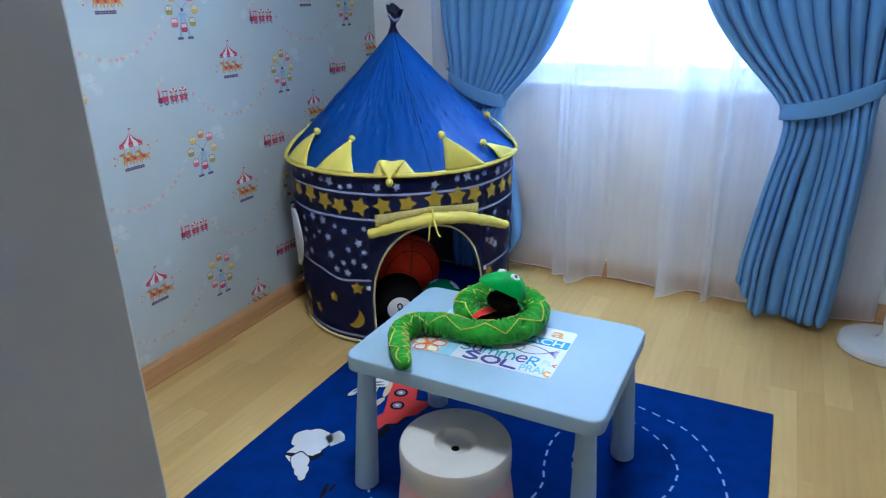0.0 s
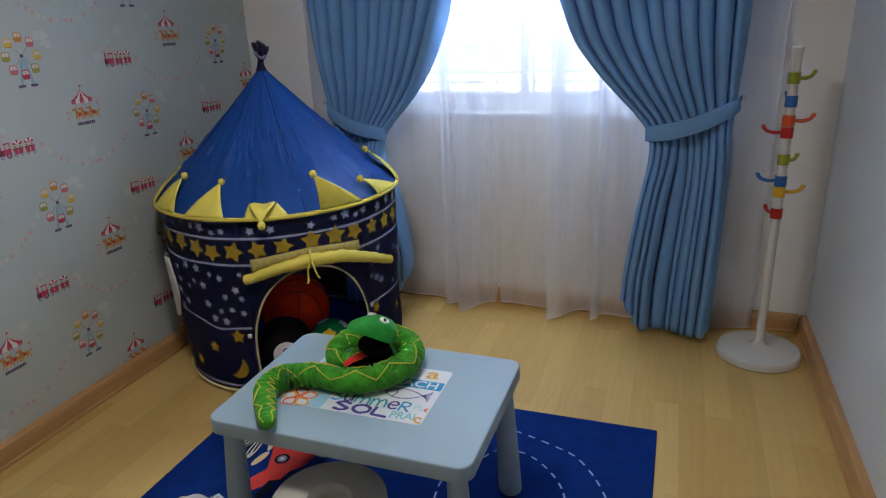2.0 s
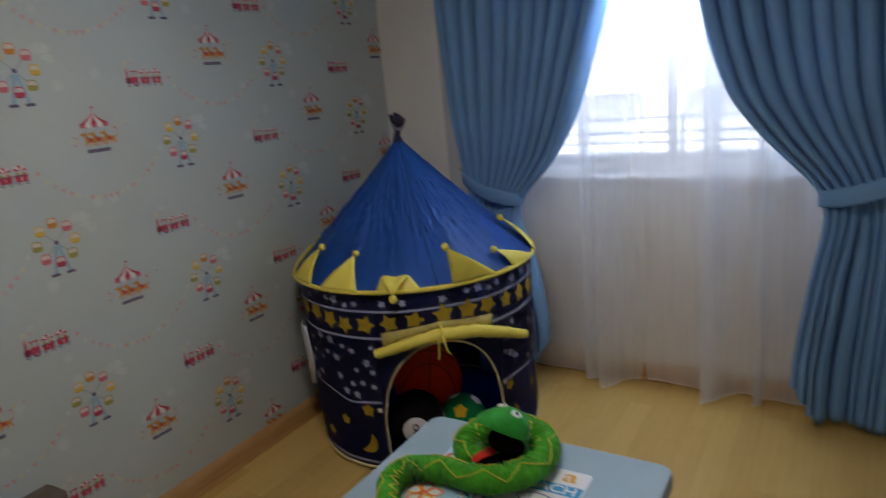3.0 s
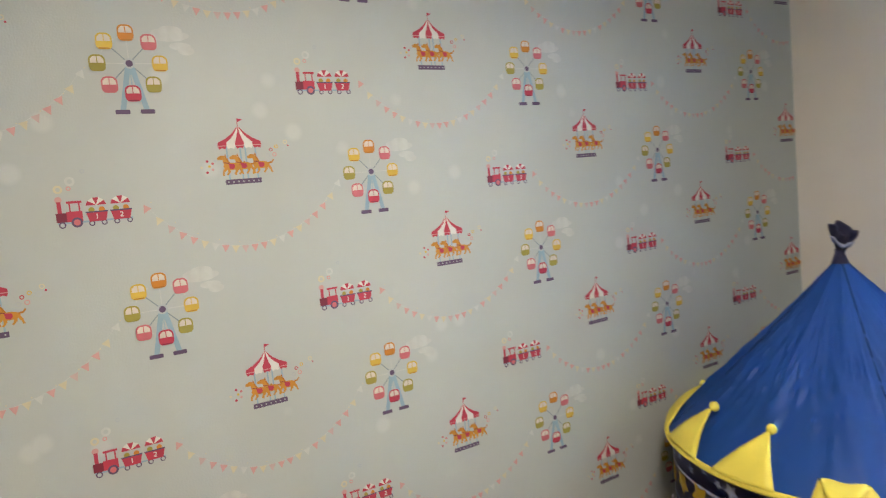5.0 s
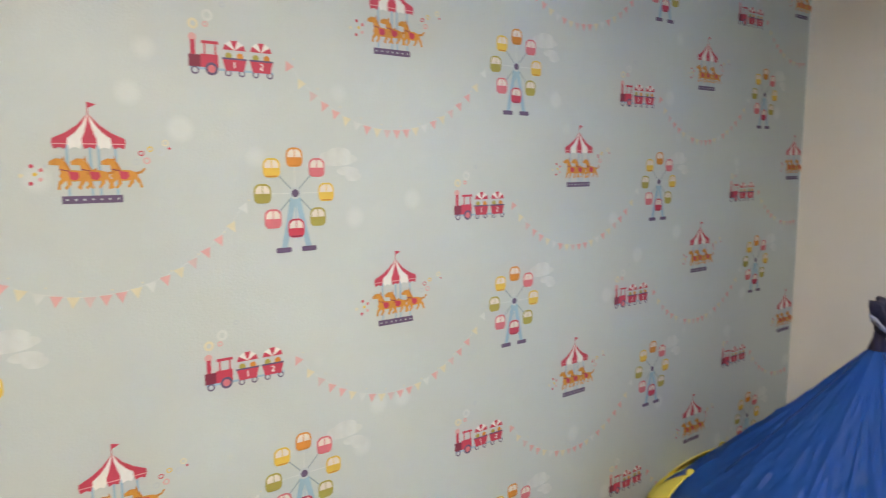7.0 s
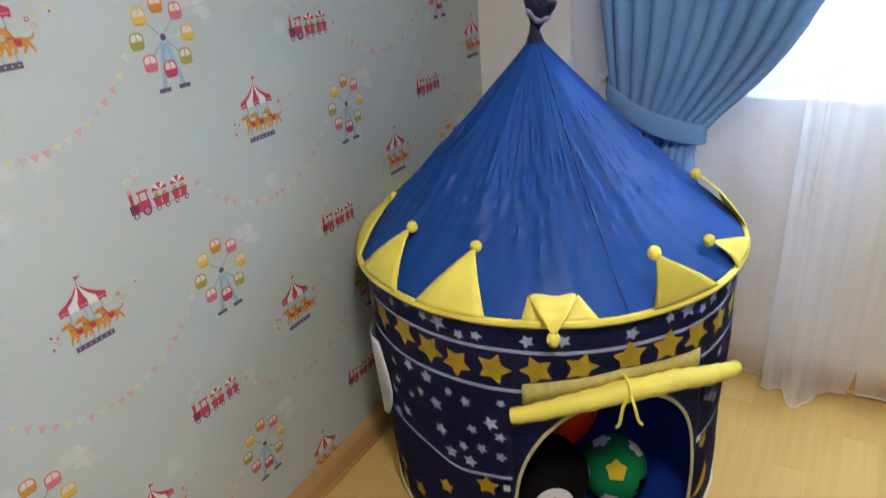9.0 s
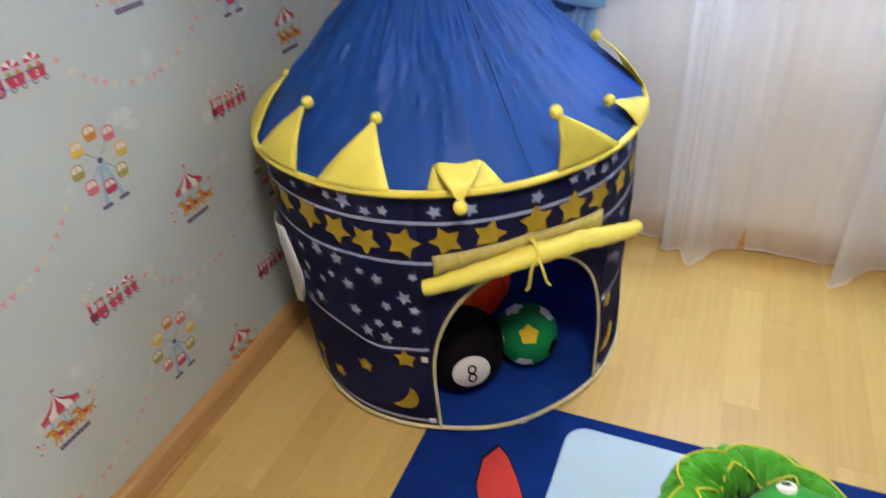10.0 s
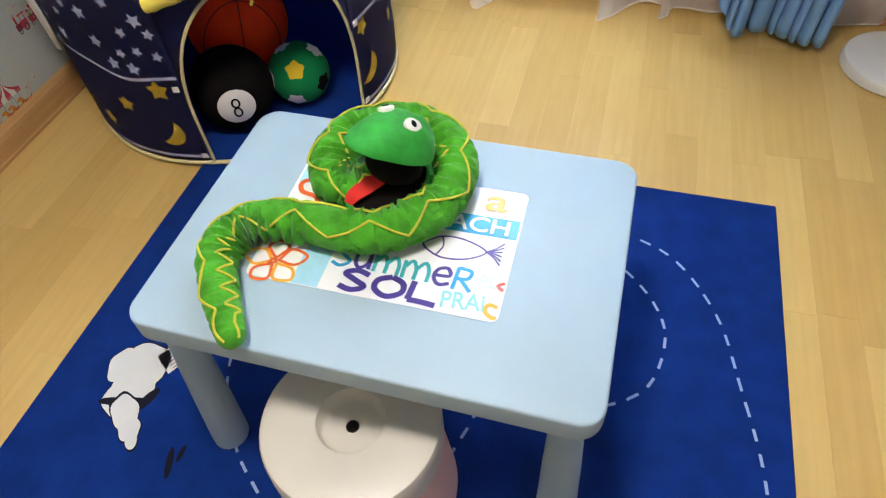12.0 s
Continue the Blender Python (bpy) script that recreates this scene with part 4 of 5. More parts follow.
g = G()
rows = []
for inset, z in ((0.010, TZ - 0.046), (0.002, TZ - 0.046), (0.0, TZ - 0.044), (0.0, TZ - 0.005), (0.0008, TZ - 0.0022), (0.0022, TZ - 0.0006), (0.005, TZ)):
    rows.append([(x, y, z) for x, y in rounded(0.770 - 2 * inset, 0.550 - 2 * inset, 0.040)])
g.grid(rows, 0, True)
g.poly(rows[-1])
g.poly([(x, y, TZ - 0.046) for x, y, _ in rows[0]][::-1])
part("tabletop", g, M_TABLE, table)
for sx in (-1, 1):
    for sy in (-1, 1):
        g = G()
        ax, ay = sx * 0.335, sy * 0.225
        bx, by = sx * 0.350, sy * 0.245
        rows = []
        for z, r in ((TZ - 0.047, 0.0265), (TZ - 0.10, 0.0275), (0.25, 0.0325), (0.06, 0.0375), (RZ + 0.006, 0.038), (RZ + 0.001, 0.034)):
            s = 1 - (z - RZ) / (TZ - RZ - 0.047)
            cx, cy = lerp(ax, bx, s), lerp(ay, by, s)
            rows.append([(cx + r * math.cos(2 * math.pi * j / 26), cy + r * math.sin(2 * math.pi * j / 26), z) for j in range(26)])
        g.grid(rows[::-1], 0, True)
        g.poly(rows[-1][::-1])
        part("leg", g, M_TABLE, table)

# ---- stool ----
stool = thing("stool", "round cream plastic stool with pink flared base", "stool", at=(1.462, 2.085, RZ))
SZ = 0.300 - RZ
g = G()
g.lathe([(0.150, SZ - 0.085), (0.157, SZ - 0.083), (0.1585, SZ - 0.05), (0.1575, SZ - 0.009), (0.1545, SZ - 0.002), (0.148, SZ), (0.064, SZ), (0.060, SZ - 0.002), (0.056, SZ - 0.022), (0.051, SZ - 0.027), (0.044, SZ - 0.028), (0.012, SZ - 0.029)], n=56, cap=False)
part("seat", g, M_STOOL, stool)
# hole lined near-black: the shade inside it is put into the colour
g = G()
g.lathe([(0.012, SZ - 0.029), (0.010, SZ - 0.06)], n=20, cap=False)
g.poly([(0.010 * math.cos(-2 * math.pi * j / 20), 0.010 * math.sin(-2 * math.pi * j / 20), SZ - 0.06) for j in range(20)][::-1])
part("hole", g, M_DARK, stool)
g = G()
g.lathe([(0.172, 0.002), (0.176, 0.008), (0.166, 0.10), (0.154, SZ - 0.083), (0.10, SZ - 0.082)], n=56)
part("base", g, M_PINK, stool, "pale pink flared base")

# ---- placemat with its writing ----
MX, MY, MZ = 1.471, 2.355, TZ + 0.0012
mat_ob = thing("placemat", "white printed placemat with hand-lettered summer words", "placemat", at=(MX, MY, MZ))
g = G()
g.poly([(x, y, 0) for x, y in rounded(0.432, 0.284, 0.012, 4)])
part("sheet", g, M_MAT, mat_ob, smooth=False, solid=0.0008)


ink_level = [0]


def ink_z():
    ink_level[0] += 1
    return 0.00002 * ink_level[0]


def ink_patch(name, shapes, m, z=0.0004):
    g = G()
    for s in shapes:
        g.poly([(x - MX, y - MY, z + ink_z()) for x, y in s])
    return part(name, g, m, mat_ob, smooth=False)


def stroke(name, path, w, m, z=0.0008):
    g = G()
    z += ink_z()
    pts = smooth_path([(x - MX, y - MY, z) for x, y in path], 6)
    rows = []
    for i, p in enumerate(pts):
        d = (pts[min(i + 1, len(pts) - 1)] - pts[max(i - 1, 0)]).normalized()
        n = Vector((-d.y, d.x, 0)) * w / 2
        rows.append([p - n, p + n])
    g.grid([[r[1] for r in rows], [r[0] for r in rows]])
    return part(name, g, m, mat_ob, smooth=False)


def box2(x0, y0, x1, y1):
    return [(x0, y0), (x1, y0), (x1, y1), (x0, y1)]


for b in (box2(1.338, 2.214, 1.386, 2.300), box2(1.259, 2.44, 1.345, 2.496)):
    ink_patch("blue_patch", [b], PEN["sky"])
ink_patch("blue_banner", [box2(1.52, 2.384, 1.684, 2.428)], PEN["blue"])
for i in range(5):
    a = radians(90 + 72 * i + 10)
    cx, cy = 1.296, 2.250
    r = 0.052
    stroke("petal", [(cx + 0.006 * math.cos(a), cy + 0.006 * math.sin(a)), (cx + r * 0.7 * math.cos(a + 0.5), cy + r * 0.7 * math.sin(a + 0.5)),
                     (cx + r * 1.1 * math.cos(a), cy + r * 1.1 * math.sin(a) * 0.8), (cx + r * 0.7 * math.cos(a - 0.5), cy + r * 0.7 * math.sin(a - 0.5)),
                     (cx + 0.006 * math.cos(a), cy + 0.006 * math.sin(a))], 0.0055, PEN["amber"] if i % 2 else PEN["orange"])
stroke("flower_heart", [(1.286, 2.240), (1.298, 2.250), (1.290, 2.254), (1.286, 2.240)], 0.006, PEN["orange"])


def lettering(text, x, y, size, ink, spread=1.0, turn=0, shear=0.0, fat=0.014):
    words("lettering", text, size, PEN[ink], mat_ob, pose(x - MX, y - MY, 0.0010 + ink_z(), 0, 0, turn) @ Matrix.Diagonal((spread, 1, 1, 1)), shear, fat=fat)


STROKES = {
    "S": [[(0.95, 0.86), (0.5, 1.0), (0.1, 0.78), (0.5, 0.52), (0.9, 0.26), (0.5, 0.0), (0.02, 0.12)]],
    "u": [[(0.0, 1.0), (0.05, 0.3), (0.4, 0.02), (0.85, 0.3), (0.92, 1.0)], [(0.92, 0.95), (1.0, 0.0)]],
    "m": [[(0.0, 0.98), (0.04, 0.0)], [(0.03, 0.6), (0.28, 1.0), (0.48, 0.6), (0.5, 0.0)], [(0.5, 0.6), (0.78, 1.0), (0.98, 0.6), (1.0, 0.0)]],
    "e": [[(0.08, 0.5), (0.9, 0.58), (0.7, 0.98), (0.2, 0.86), (0.05, 0.4), (0.4, 0.02), (0.98, 0.16)]],
    "R": [[(0.02, 0.0), (0.08, 1.0)], [(0.06, 0.98), (0.8, 0.9), (0.72, 0.56), (0.1, 0.48)], [(0.3, 0.5), (1.0, 0.0)]],
    "O": [[(0.5, 1.0), (0.08, 0.72), (0.08, 0.26), (0.5, 0.0), (0.93, 0.3), (0.9, 0.76), (0.5, 1.0)]],
    "L": [[(0.06, 1.0), (0.0, 0.06)], [(0.0, 0.06), (0.5, 0.05), (1.0, 0.0)]]}


def brush(ch, x, y, w, h, ink, thick):
    """One hand-drawn letter as marker strokes."""
    for line in STROKES[ch]:
        stroke("lettering", [(x + w * a, y + h * b) for a, b in line], thick, PEN[ink])


for ch, x, y, w, h, ink in (("S", 1.390, 2.266, 0.034, 0.046, "blue"), ("u", 1.430, 2.268, 0.026, 0.036, "purple"), ("m", 1.464, 2.266, 0.042, 0.036, "teal"), ("m", 1.514, 2.264, 0.044, 0.038, "teal"),
                            ("e", 1.566, 2.264, 0.030, 0.036, "purple"), ("R", 1.602, 2.260, 0.030, 0.046, "blue")):
    brush(ch, x, y, w, h, ink, 0.0068)
lettering("PL", 1.640, 2.276, 0.034, "pale")
for ch, x, w in (("S", 1.418, 0.048), ("O", 1.476, 0.052), ("L", 1.538, 0.046)):
    brush(ch, x, 2.222, w, 0.040, "purple", 0.0105)
lettering("PRAi", 1.590, 2.222, 0.046, "aqua", 0.80, 5)
lettering("a", 1.614, 2.444, 0.072, "amber", 1.35)
words("lettering", "BEACH", 0.047, M_MAT, mat_ob, pose(1.505 - MX, 2.391 - MY, 0.0010) @ Matrix.Diagonal((1.12, 1, 1, 1)))
stroke("letter_s", [(1.318, 2.436), (1.292, 2.450), (1.268, 2.438), (1.276, 2.416), (1.306, 2.408), (1.318, 2.392)], 0.010, PEN["orange"])
fish = [(1.530, 2.346), (1.560, 2.366), (1.600, 2.366), (1.640, 2.348), (1.612, 2.326), (1.570, 2.320), (1.538, 2.334), (1.530, 2.346)]
stroke("fish_outline", fish, 0.0035, PEN["purple"])
for k in range(6):
    stroke("fish_tail", [(1.640, 2.348), (1.655, 2.348 + (k - 2.5) * 0.004), (1.668, 2.348 + (k - 2.5) * 0.010)], 0.0030, PEN["purple"])
stroke("fish_gill", [(1.560, 2.366), (1.566, 2.345), (1.558, 2.322)], 0.003, PEN["purple"])
stroke("corner_squiggle", [(1.682, 2.240), (1.668, 2.243), (1.664, 2.230), (1.676, 2.220), (1.684, 2.222)], 0.007, PEN["amber"])
stroke("corner_squiggle", [(1.684, 2.290), (1.674, 2.282), (1.684, 2.274)], 0.006, PEN["red"])

# ---- plush snake ----
snake = thing("plush_snake", "green plush toy snake coiled on the table, mouth open", "soft toy", at=(0, 0, 0))
SN = [(1.318, 2.066, TZ + 0.026), (1.292, 2.100, TZ + 0.030), (1.254, 2.150, TZ + 0.034), (1.214, 2.222, TZ + 0.036), (1.232, 2.286, TZ + 0.038), (1.312, 2.316, TZ + 0.038), (1.42, 2.312, TZ + 0.038),
      (1.498, 2.340, TZ + 0.042), (1.548, 2.41, TZ + 0.043), (1.550, 2.505, TZ + 0.044), (1.494, 2.578, TZ + 0.044), (1.415, 2.592, TZ + 0.045), (1.345, 2.550, TZ + 0.048), (1.322, 2.475, TZ + 0.048),
      (1.348, 2.412, TZ + 0.044), (1.400, 2.412, TZ + 0.041), (1.440, 2.46, TZ + 0.050)]
SR = [0.020, 0.026, 0.031, 0.033, 0.035, 0.037, 0.038, 0.039, 0.040, 0.041, 0.041, 0.041, 0.041, 0.040, 0.039, 0.038, 0.036]
ns = 26
path = smooth_path(SN, ns)
rad = [curve_at(list(enumerate(SR)), i / ns) for i in range(len(path))]
rnd = random.Random(3)


def snake_frame(i):
    d = (path[min(i + 1, len(path) - 1)] - path[max(i - 1, 0)]).normalized()
    side = Vector((-d.y, d.x, 0)).normalized()
    return d, side, side.cross(d) * -1 if side.cross(d).z < 0 else side.cross(d)


g = G()
rows = []
N = 36
for i, p in enumerate(path):
    d, side, up = snake_frame(i)
    end = math.sqrt(max(0.05, 1 - (1 - i / 12) ** 2)) if i < 12 else 1.0
    row = []
    dn = (path[min(i + 6, len(path) - 1)] - path[max(i - 6, 0)]).normalized()
    db = (path[max(i - 1, 0)] - path[max(i - 12, 0)] + Vector((1e-6, 0, 0))).normalized()
    turn = (dn - db).dot(side)
    for j in range(N):
        a = 2 * math.pi * j / N
        inner = max(0.0, math.cos(a) * (0.7 if turn > 0 else -0.7) + 0.40) * min(1, abs(turn) * 4)
        pleat = 0.28 * inner * math.sin(i * 0.95 + 2 * noise.noise(Vector((i * 0.11, j * 0.2, 3))))
        pleat += 0.050 * noise.noise(Vector((p.x * 30, p.y * 30, a * 1.2))) + 0.075 * math.sin(i * 0.75 + 2.5 * noise.noise(Vector((i * 0.07, a * 0.6, 8)))) * (0.4 + noise.noise(Vector((i * 0.05, a, 1))))
        crease = noise.noise(Vector((i * 0.16, a * 0.9, 21)))
        pleat -= 0.22 * math.exp(-(crease / 0.07) ** 2) * min(1, abs(turn) * 3 + 0.25)
        r = rad[i] * end * (1 + pleat)
        q = p + side * (r * math.cos(a)) + up * (r * math.sin(a) * (0.95))
        q.z = max(q.z, TZ + 0.0022)
        row.append(q)
    rows.append(row)
g.grid(rows, 0, True)
g.poly(rows[0][::-1])
g.poly(rows[-1])
part("body", g, M_GREEN, snake)
# zigzag trims on both shoulders of the body
for side_angle, sw in ((46, 22), (128, 22)):
    pts = []
    last = len(path) - 14
    turns = 0.0
    for i in range(4, last):
        d, side, up = snake_frame(i)
        curly = side_angle > 90 and 26 < i < 88                  # tight curls on the tail
        turns += (1 / 11 if curly else 1 / 33) * (1 + 0.45 * noise.noise(Vector((i * 0.035, side_angle, 4))))
        ph = turns % 1
        tri = (4 * abs(ph - 0.5) - 1) * (1.25 + 0.5 * noise.noise(Vector((i * 0.03, side_angle, 0)))) * (0.3 if i < 26 else 1.0)
        a = radians(side_angle + sw * tri)
        r = rad[i] * (math.sqrt(max(0.05, 1 - (1 - i / 12) ** 2)) if i < 12 else 1.0) * 1.035
        pts.append(path[i] + side * (r * math.cos(a)) + up * (r * math.sin(a) * 0.95))
    g = G()
    g.tube(pts, 0.0022, 6)
    part("zigzag_trim", g, M_ZIG, snake, "yellow zigzag trim")
# head: upper jaw dome, lower jaw, black mouth, red tongue, two eyes
HD = Vector((1.460, 2.428, TZ + 0.112))
head_m = Matrix.Translation(HD) @ Euler((radians(-10), 0, radians(-30))).to_matrix().to_4x4()


def head_part(name, g, m, label=""):
    g.v = [tuple(head_m @ Vector(p)) for p in g.v]
    return part(name, g, m, snake, label)


def jaw(zs, back, front, width, z0, sag, flip):
    """Half of a flattened egg that points along -y; one pole up or down."""
    rows = []
    for i in range(13):
        t = i / 12 * math.pi / 2
        row = []
        for j in range(40):
            a = 2 * math.pi * j / 40
            y = math.sin(a)
            ly = back if y > 0 else front
            rr = math.cos(t) ** 0.8 if i < 12 else 0.02
            sw = 1 + 0.07 * noise.noise(Vector((2.2 * math.cos(a) * rr, 2.2 * y * rr, 3 * flip + t)))
            row.append((width * rr * math.cos(a) * sw * (1 - 0.12 * max(0, -y)), ly * rr * y * sw, z0 + flip * zs * math.sin(t) * sw * (1 - 0.5 * max(0, -y) * rr) + sag * min(0, y) * rr))
        rows.append(row if flip > 0 else row[::-1])
    g = G()
    g.grid(rows, 0, True)
    g.poly(rows[-1])
    g.poly(rows[0][::-1])
    return g


def tilt(g, deg):
    """Turns a jaw about the hinge at the back of the head."""
    m = Matrix.Translation((0, 0.05, 0)) @ Matrix.Rotation(radians(deg), 4, 'X') @ Matrix.Translation((0, -0.05, 0))
    g.v = [tuple(m @ Vector(p)) for p in g.v]
    return g


head_part("upper_jaw", tilt(jaw(0.062, 0.072, 0.098, 0.068, 0.004, -0.010, 1), -16), M_HEAD)
head_part("lower_jaw", tilt(jaw(0.026, 0.060, 0.104, 0.062, -0.034, 0.004, -1), 16), M_HEAD)
g = G()
g.ball((0, 0.004, -0.014), 0.05, n=24, sx=1.08, sy=0.9, sz=0.62)
head_part("mouth_lining", g, M_BLACK)
g = G()
g.poly([(x, y, -0.0325) for x, y in blob(0.0, -0.020, 0.058, 0.076)])
head_part("mouth_floor", tilt(g, 16), M_BLACK)
g = G()
g.poly([(x, y, 0.0025 - 0.010 * min(0, y / 0.07)) for x, y in blob(0.0, -0.012, 0.061, 0.076)][::-1])
head_part("palate", tilt(g, -16), M_BLACK)
g = G()
g.tube([(0.062 * math.cos(a), (0.058 if math.sin(a) > 0 else 0.100) * math.sin(a), -0.033) for a in (2 * math.pi * j / 40 for j in range(41))], 0.0055, 8, cap=False)
head_part("lower_lip", tilt(g, 16), M_HEAD)
g = G()
tp = [(-0.004, 0.010, -0.016), (-0.008, -0.025, -0.017), (-0.012, -0.060, -0.018), (-0.015, -0.084, -0.020), (-0.017, -0.098, -0.030)]
sp = smooth_path(tp, 6)
g.grid([[(p.x - w, p.y, p.z), (p.x, p.y, p.z + 0.004), (p.x + w, p.y, p.z)] for p, w in ((p, 0.019 * (1 - 0.55 * (k / (len(sp) - 1)) ** 3)) for k, p in enumerate(sp))])
head_part("tongue", tilt(g, 16), M_REDP, "red felt tongue")
for sx in (-1, 1):
    t_, a_ = radians(66), radians(-12 if sx > 0 else 192)
    rr = math.cos(t_) ** 0.8
    c = Vector((0.068 * rr * math.cos(a_), 0.066 * rr * math.sin(a_), 0.004 + 0.062 * math.sin(t_)))
    nrm = Vector((c.x / 0.066 ** 2, c.y / 0.066 ** 2, (c.z - 0.004) / 0.064 ** 2)).normalized()
    u = nrm.cross(Vector((0, 0, 1))).normalized()
    v = nrm.cross(u)
    for nm, r, m, lift in (("eye", 0.0155, M_WHITE, 0.001), ("pupil", 0.0085, M_BLACK, 0.0028)):
        g = G()
        n = 20
        rows = []
        for h, k in ((-0.008, 1.0), (0.0, 1.0), (0.002, 0.8), (0.0026, 0.1)):
            rows.append([c + nrm * (lift + h) + (u * math.cos(2 * math.pi * j / n) * (0.6 if nm == "pupil" else 1) + v * math.sin(2 * math.pi * j / n) * 0.85) * r * k for j in range(n)])
        g.grid(rows, 0, True)
        g.poly(rows[-1])
        head_part(nm, tilt(g, -16), m)

# ---- play tent ----
tent = thing("play_tent", "blue and navy castle play tent with yellow crown points", "tent", at=(0, 0, 0))
RIMZ = 0.79


def tent_axis(z):
    k = z / RIMZ
    return lerp(0.57, 0.553, k), lerp(3.38, 3.40, k)


def tent_at(deg, z, off=0.0):
    """A place on the cylinder of the tent's side, out by off."""
    k = z / RIMZ
    cx, cy = tent_axis(z)
    a = radians(deg)
    r = lerp(0.508, 0.528, k) + 0.006 * noise.noise(Vector((math.cos(a) * 2.2, math.sin(a) * 2.2, z * 5))) + off
    return Vector((cx + r * math.cos(a), cy + r * math.sin(a), z))


def arch(deg):
    """Height of the doorway's edge at a bearing."""
    s = (deg - DOOR_M) / DOOR_H
    return 0.20 + 0.365 * math.sqrt(max(0, 1 - abs(s) ** 2.2))


DOOR_A, DOOR_B = -76.5, -19.0
DOOR_M, DOOR_H = (DOOR_A + DOOR_B) / 2, (DOOR_B - DOOR_A) / 2
Z0 = 0.014
g = G()
nt = 150
rows = []
for i in range(31):
    z = lerp(Z0, RIMZ, i / 30)
    rows.append([tent_at(lerp(DOOR_B, DOOR_A + 360, j / nt), z) for j in range(nt + 1)])
g.grid(rows)
nl = 44
rows = []
for i in range(15):
    rows.append([tent_at(d, lerp(arch(d), RIMZ, i / 14)) for d in (lerp(DOOR_A, DOOR_B, j / nl) for j in range(nl + 1))])
g.grid(rows)
side = part("side_wall", g, M_NAVY, tent, "navy nylon side printed with stars", solid=0.0015)
g = G()
cx, cy = tent_axis(0)
g.lathe([(0.505, 0.0105), (0.506, 0.0125), (0.25, 0.0135), (0.01, 0.0130)], c=(cx, cy, 0), n=80)
part("tent_floor", g, M_INFLOOR, tent, "royal blue nylon tent floor")
g = G()
g.tube([tent_at(lerp(0, 360, j / 120), 0.0175, 0.001) for j in range(121)], 0.0065, 8, cap=False)
part("base_trim", g, M_CREAM, tent)
g = G()
edge = [tent_at(DOOR_A, lerp(Z0, 0.2, k / 6), 0.001) for k in range(6)] + [tent_at(d, arch(d), 0.001) for d in (lerp(DOOR_A, DOOR_B, 0.5 - 0.5 * math.cos(math.pi * j / 50)) for j in range(51))] + \
    [tent_at(DOOR_B, lerp(0.2, Z0, (k + 1) / 6), 0.001) for k in range(6)]
g.tube(edge, 0.0048, 8)
part("door_trim", g, M_CREAM, tent)


def ribbon(name, zf, d0, d1, h, m, n=90, wob=0.004, seed=0.0):
    g = G()
    rows = [[], []]
    for j in range(n + 1):
        d = lerp(d0, d1, j / n)
        z = zf(d) + wob * noise.noise(Vector((d * 0.05, seed, 0)))
        rows[0].append(tent_at(d, z - h / 2, 0.0018))
        rows[1].append(tent_at(d, z + h / 2, 0.0018))
    g.grid(rows)
    return part(name, g, m, side)


ribbon("band_line", lambda d: 0.708, -210, 60, 0.010, M_WPRINT, seed=1)
ribbon("band_line", lambda d: 0.597, -210, 60, 0.010, M_WPRINT, seed=2)
ribbon("band_line", lambda d: 0.320 + 0.0009 * max(0, -94 - d) - 0.012 * math.exp(-((d + 95) / 8) ** 2), -210, DOOR_A - 0.5, 0.010, M_WPRINT, seed=3)
ribbon("band_line", lambda d: 0.322, DOOR_B + 0.5, 60, 0.010, M_WPRINT, seed=4)
ribbon("band_line", lambda d: 0.042, -210, DOOR_A - 0.5, 0.010, M_WPRINT, seed=5)
ribbon("band_line", lambda d: 0.042, DOOR_B + 0.5, 60, 0.010, M_WPRINT, seed=6)
rnd = random.Random(11)


def star(name, deg, z, r, m, fat=0.5, turn=None):
    turn = rnd.uniform(0, 1.2) if turn is None else turn
    g = G()
    k = 0.52
    mid = tent_at(deg, z, 0.0025)
    pts = []
    for j in range(10):
        a = turn + math.pi * j / 5 + math.pi / 2
        q = r if j % 2 == 0 else r * fat
        pts.append(tent_at(deg + math.degrees(q * math.cos(a) / k), z + q * math.sin(a), 0.0025))
    for j in range(10):
        g.poly([mid, pts[j], pts[(j + 1) % 10]])
    return part(name, g, m, side, smooth=False)


GOLD_ROW = [(-121.8, 0.673), (-109.9, 0.675), (-99.8, 0.66), (-90.9, 0.648), (-80.3, 0.653), (-69.2, 0.660), (-58.2, 0.668), (-45.8, 0.678), (-34.7, 0.678), (-24.8, 0.674), (-13.4, 0.668)]
UPPER = [(-106.8, 0.768), (-100.6, 0.752), (-95.5, 0.749), (-89.4, 0.730), (-84.5, 0.737), (-71.4, 0.738), (-62.6, 0.741), (-45.6, 0.740), (-34.6, 0.754), (-29.0, 0.758), (-23.4, 0.742), (-18.7, 0.754)]
MIDDLE = [(-109.5, 0.574), (-102.0, 0.568), (-105.4, 0.508), (-110.0, 0.477), (-94.4, 0.551), (-99.5, 0.495), (-99.0, 0.413), (-89.2, 0.536), (-78.9, 0.556), (-82.0, 0.49), (-87.8, 0.455), (-79.6, 0.452), (-91.4, 0.389),
          (-85.4, 0.4), (-95.9, 0.352), (-89.4, 0.345), (-79.8, 0.388), (-114.3, 0.399), (-15.2, 0.497), (-16.0, 0.446), (-12.2, 0.431), (-8.3, 0.405), (3.8, 0.36), (-10.2, 0.560)]
for d, z in GOLD_ROW + [(-2.0 + 11 * i, 0.664) for i in range(6)] + [(-133.0 - 11 * i, 0.664) for i in range(8)]:
    star("gold_star", d, z, rnd.uniform(0.041, 0.047), M_GOLD, 0.53)
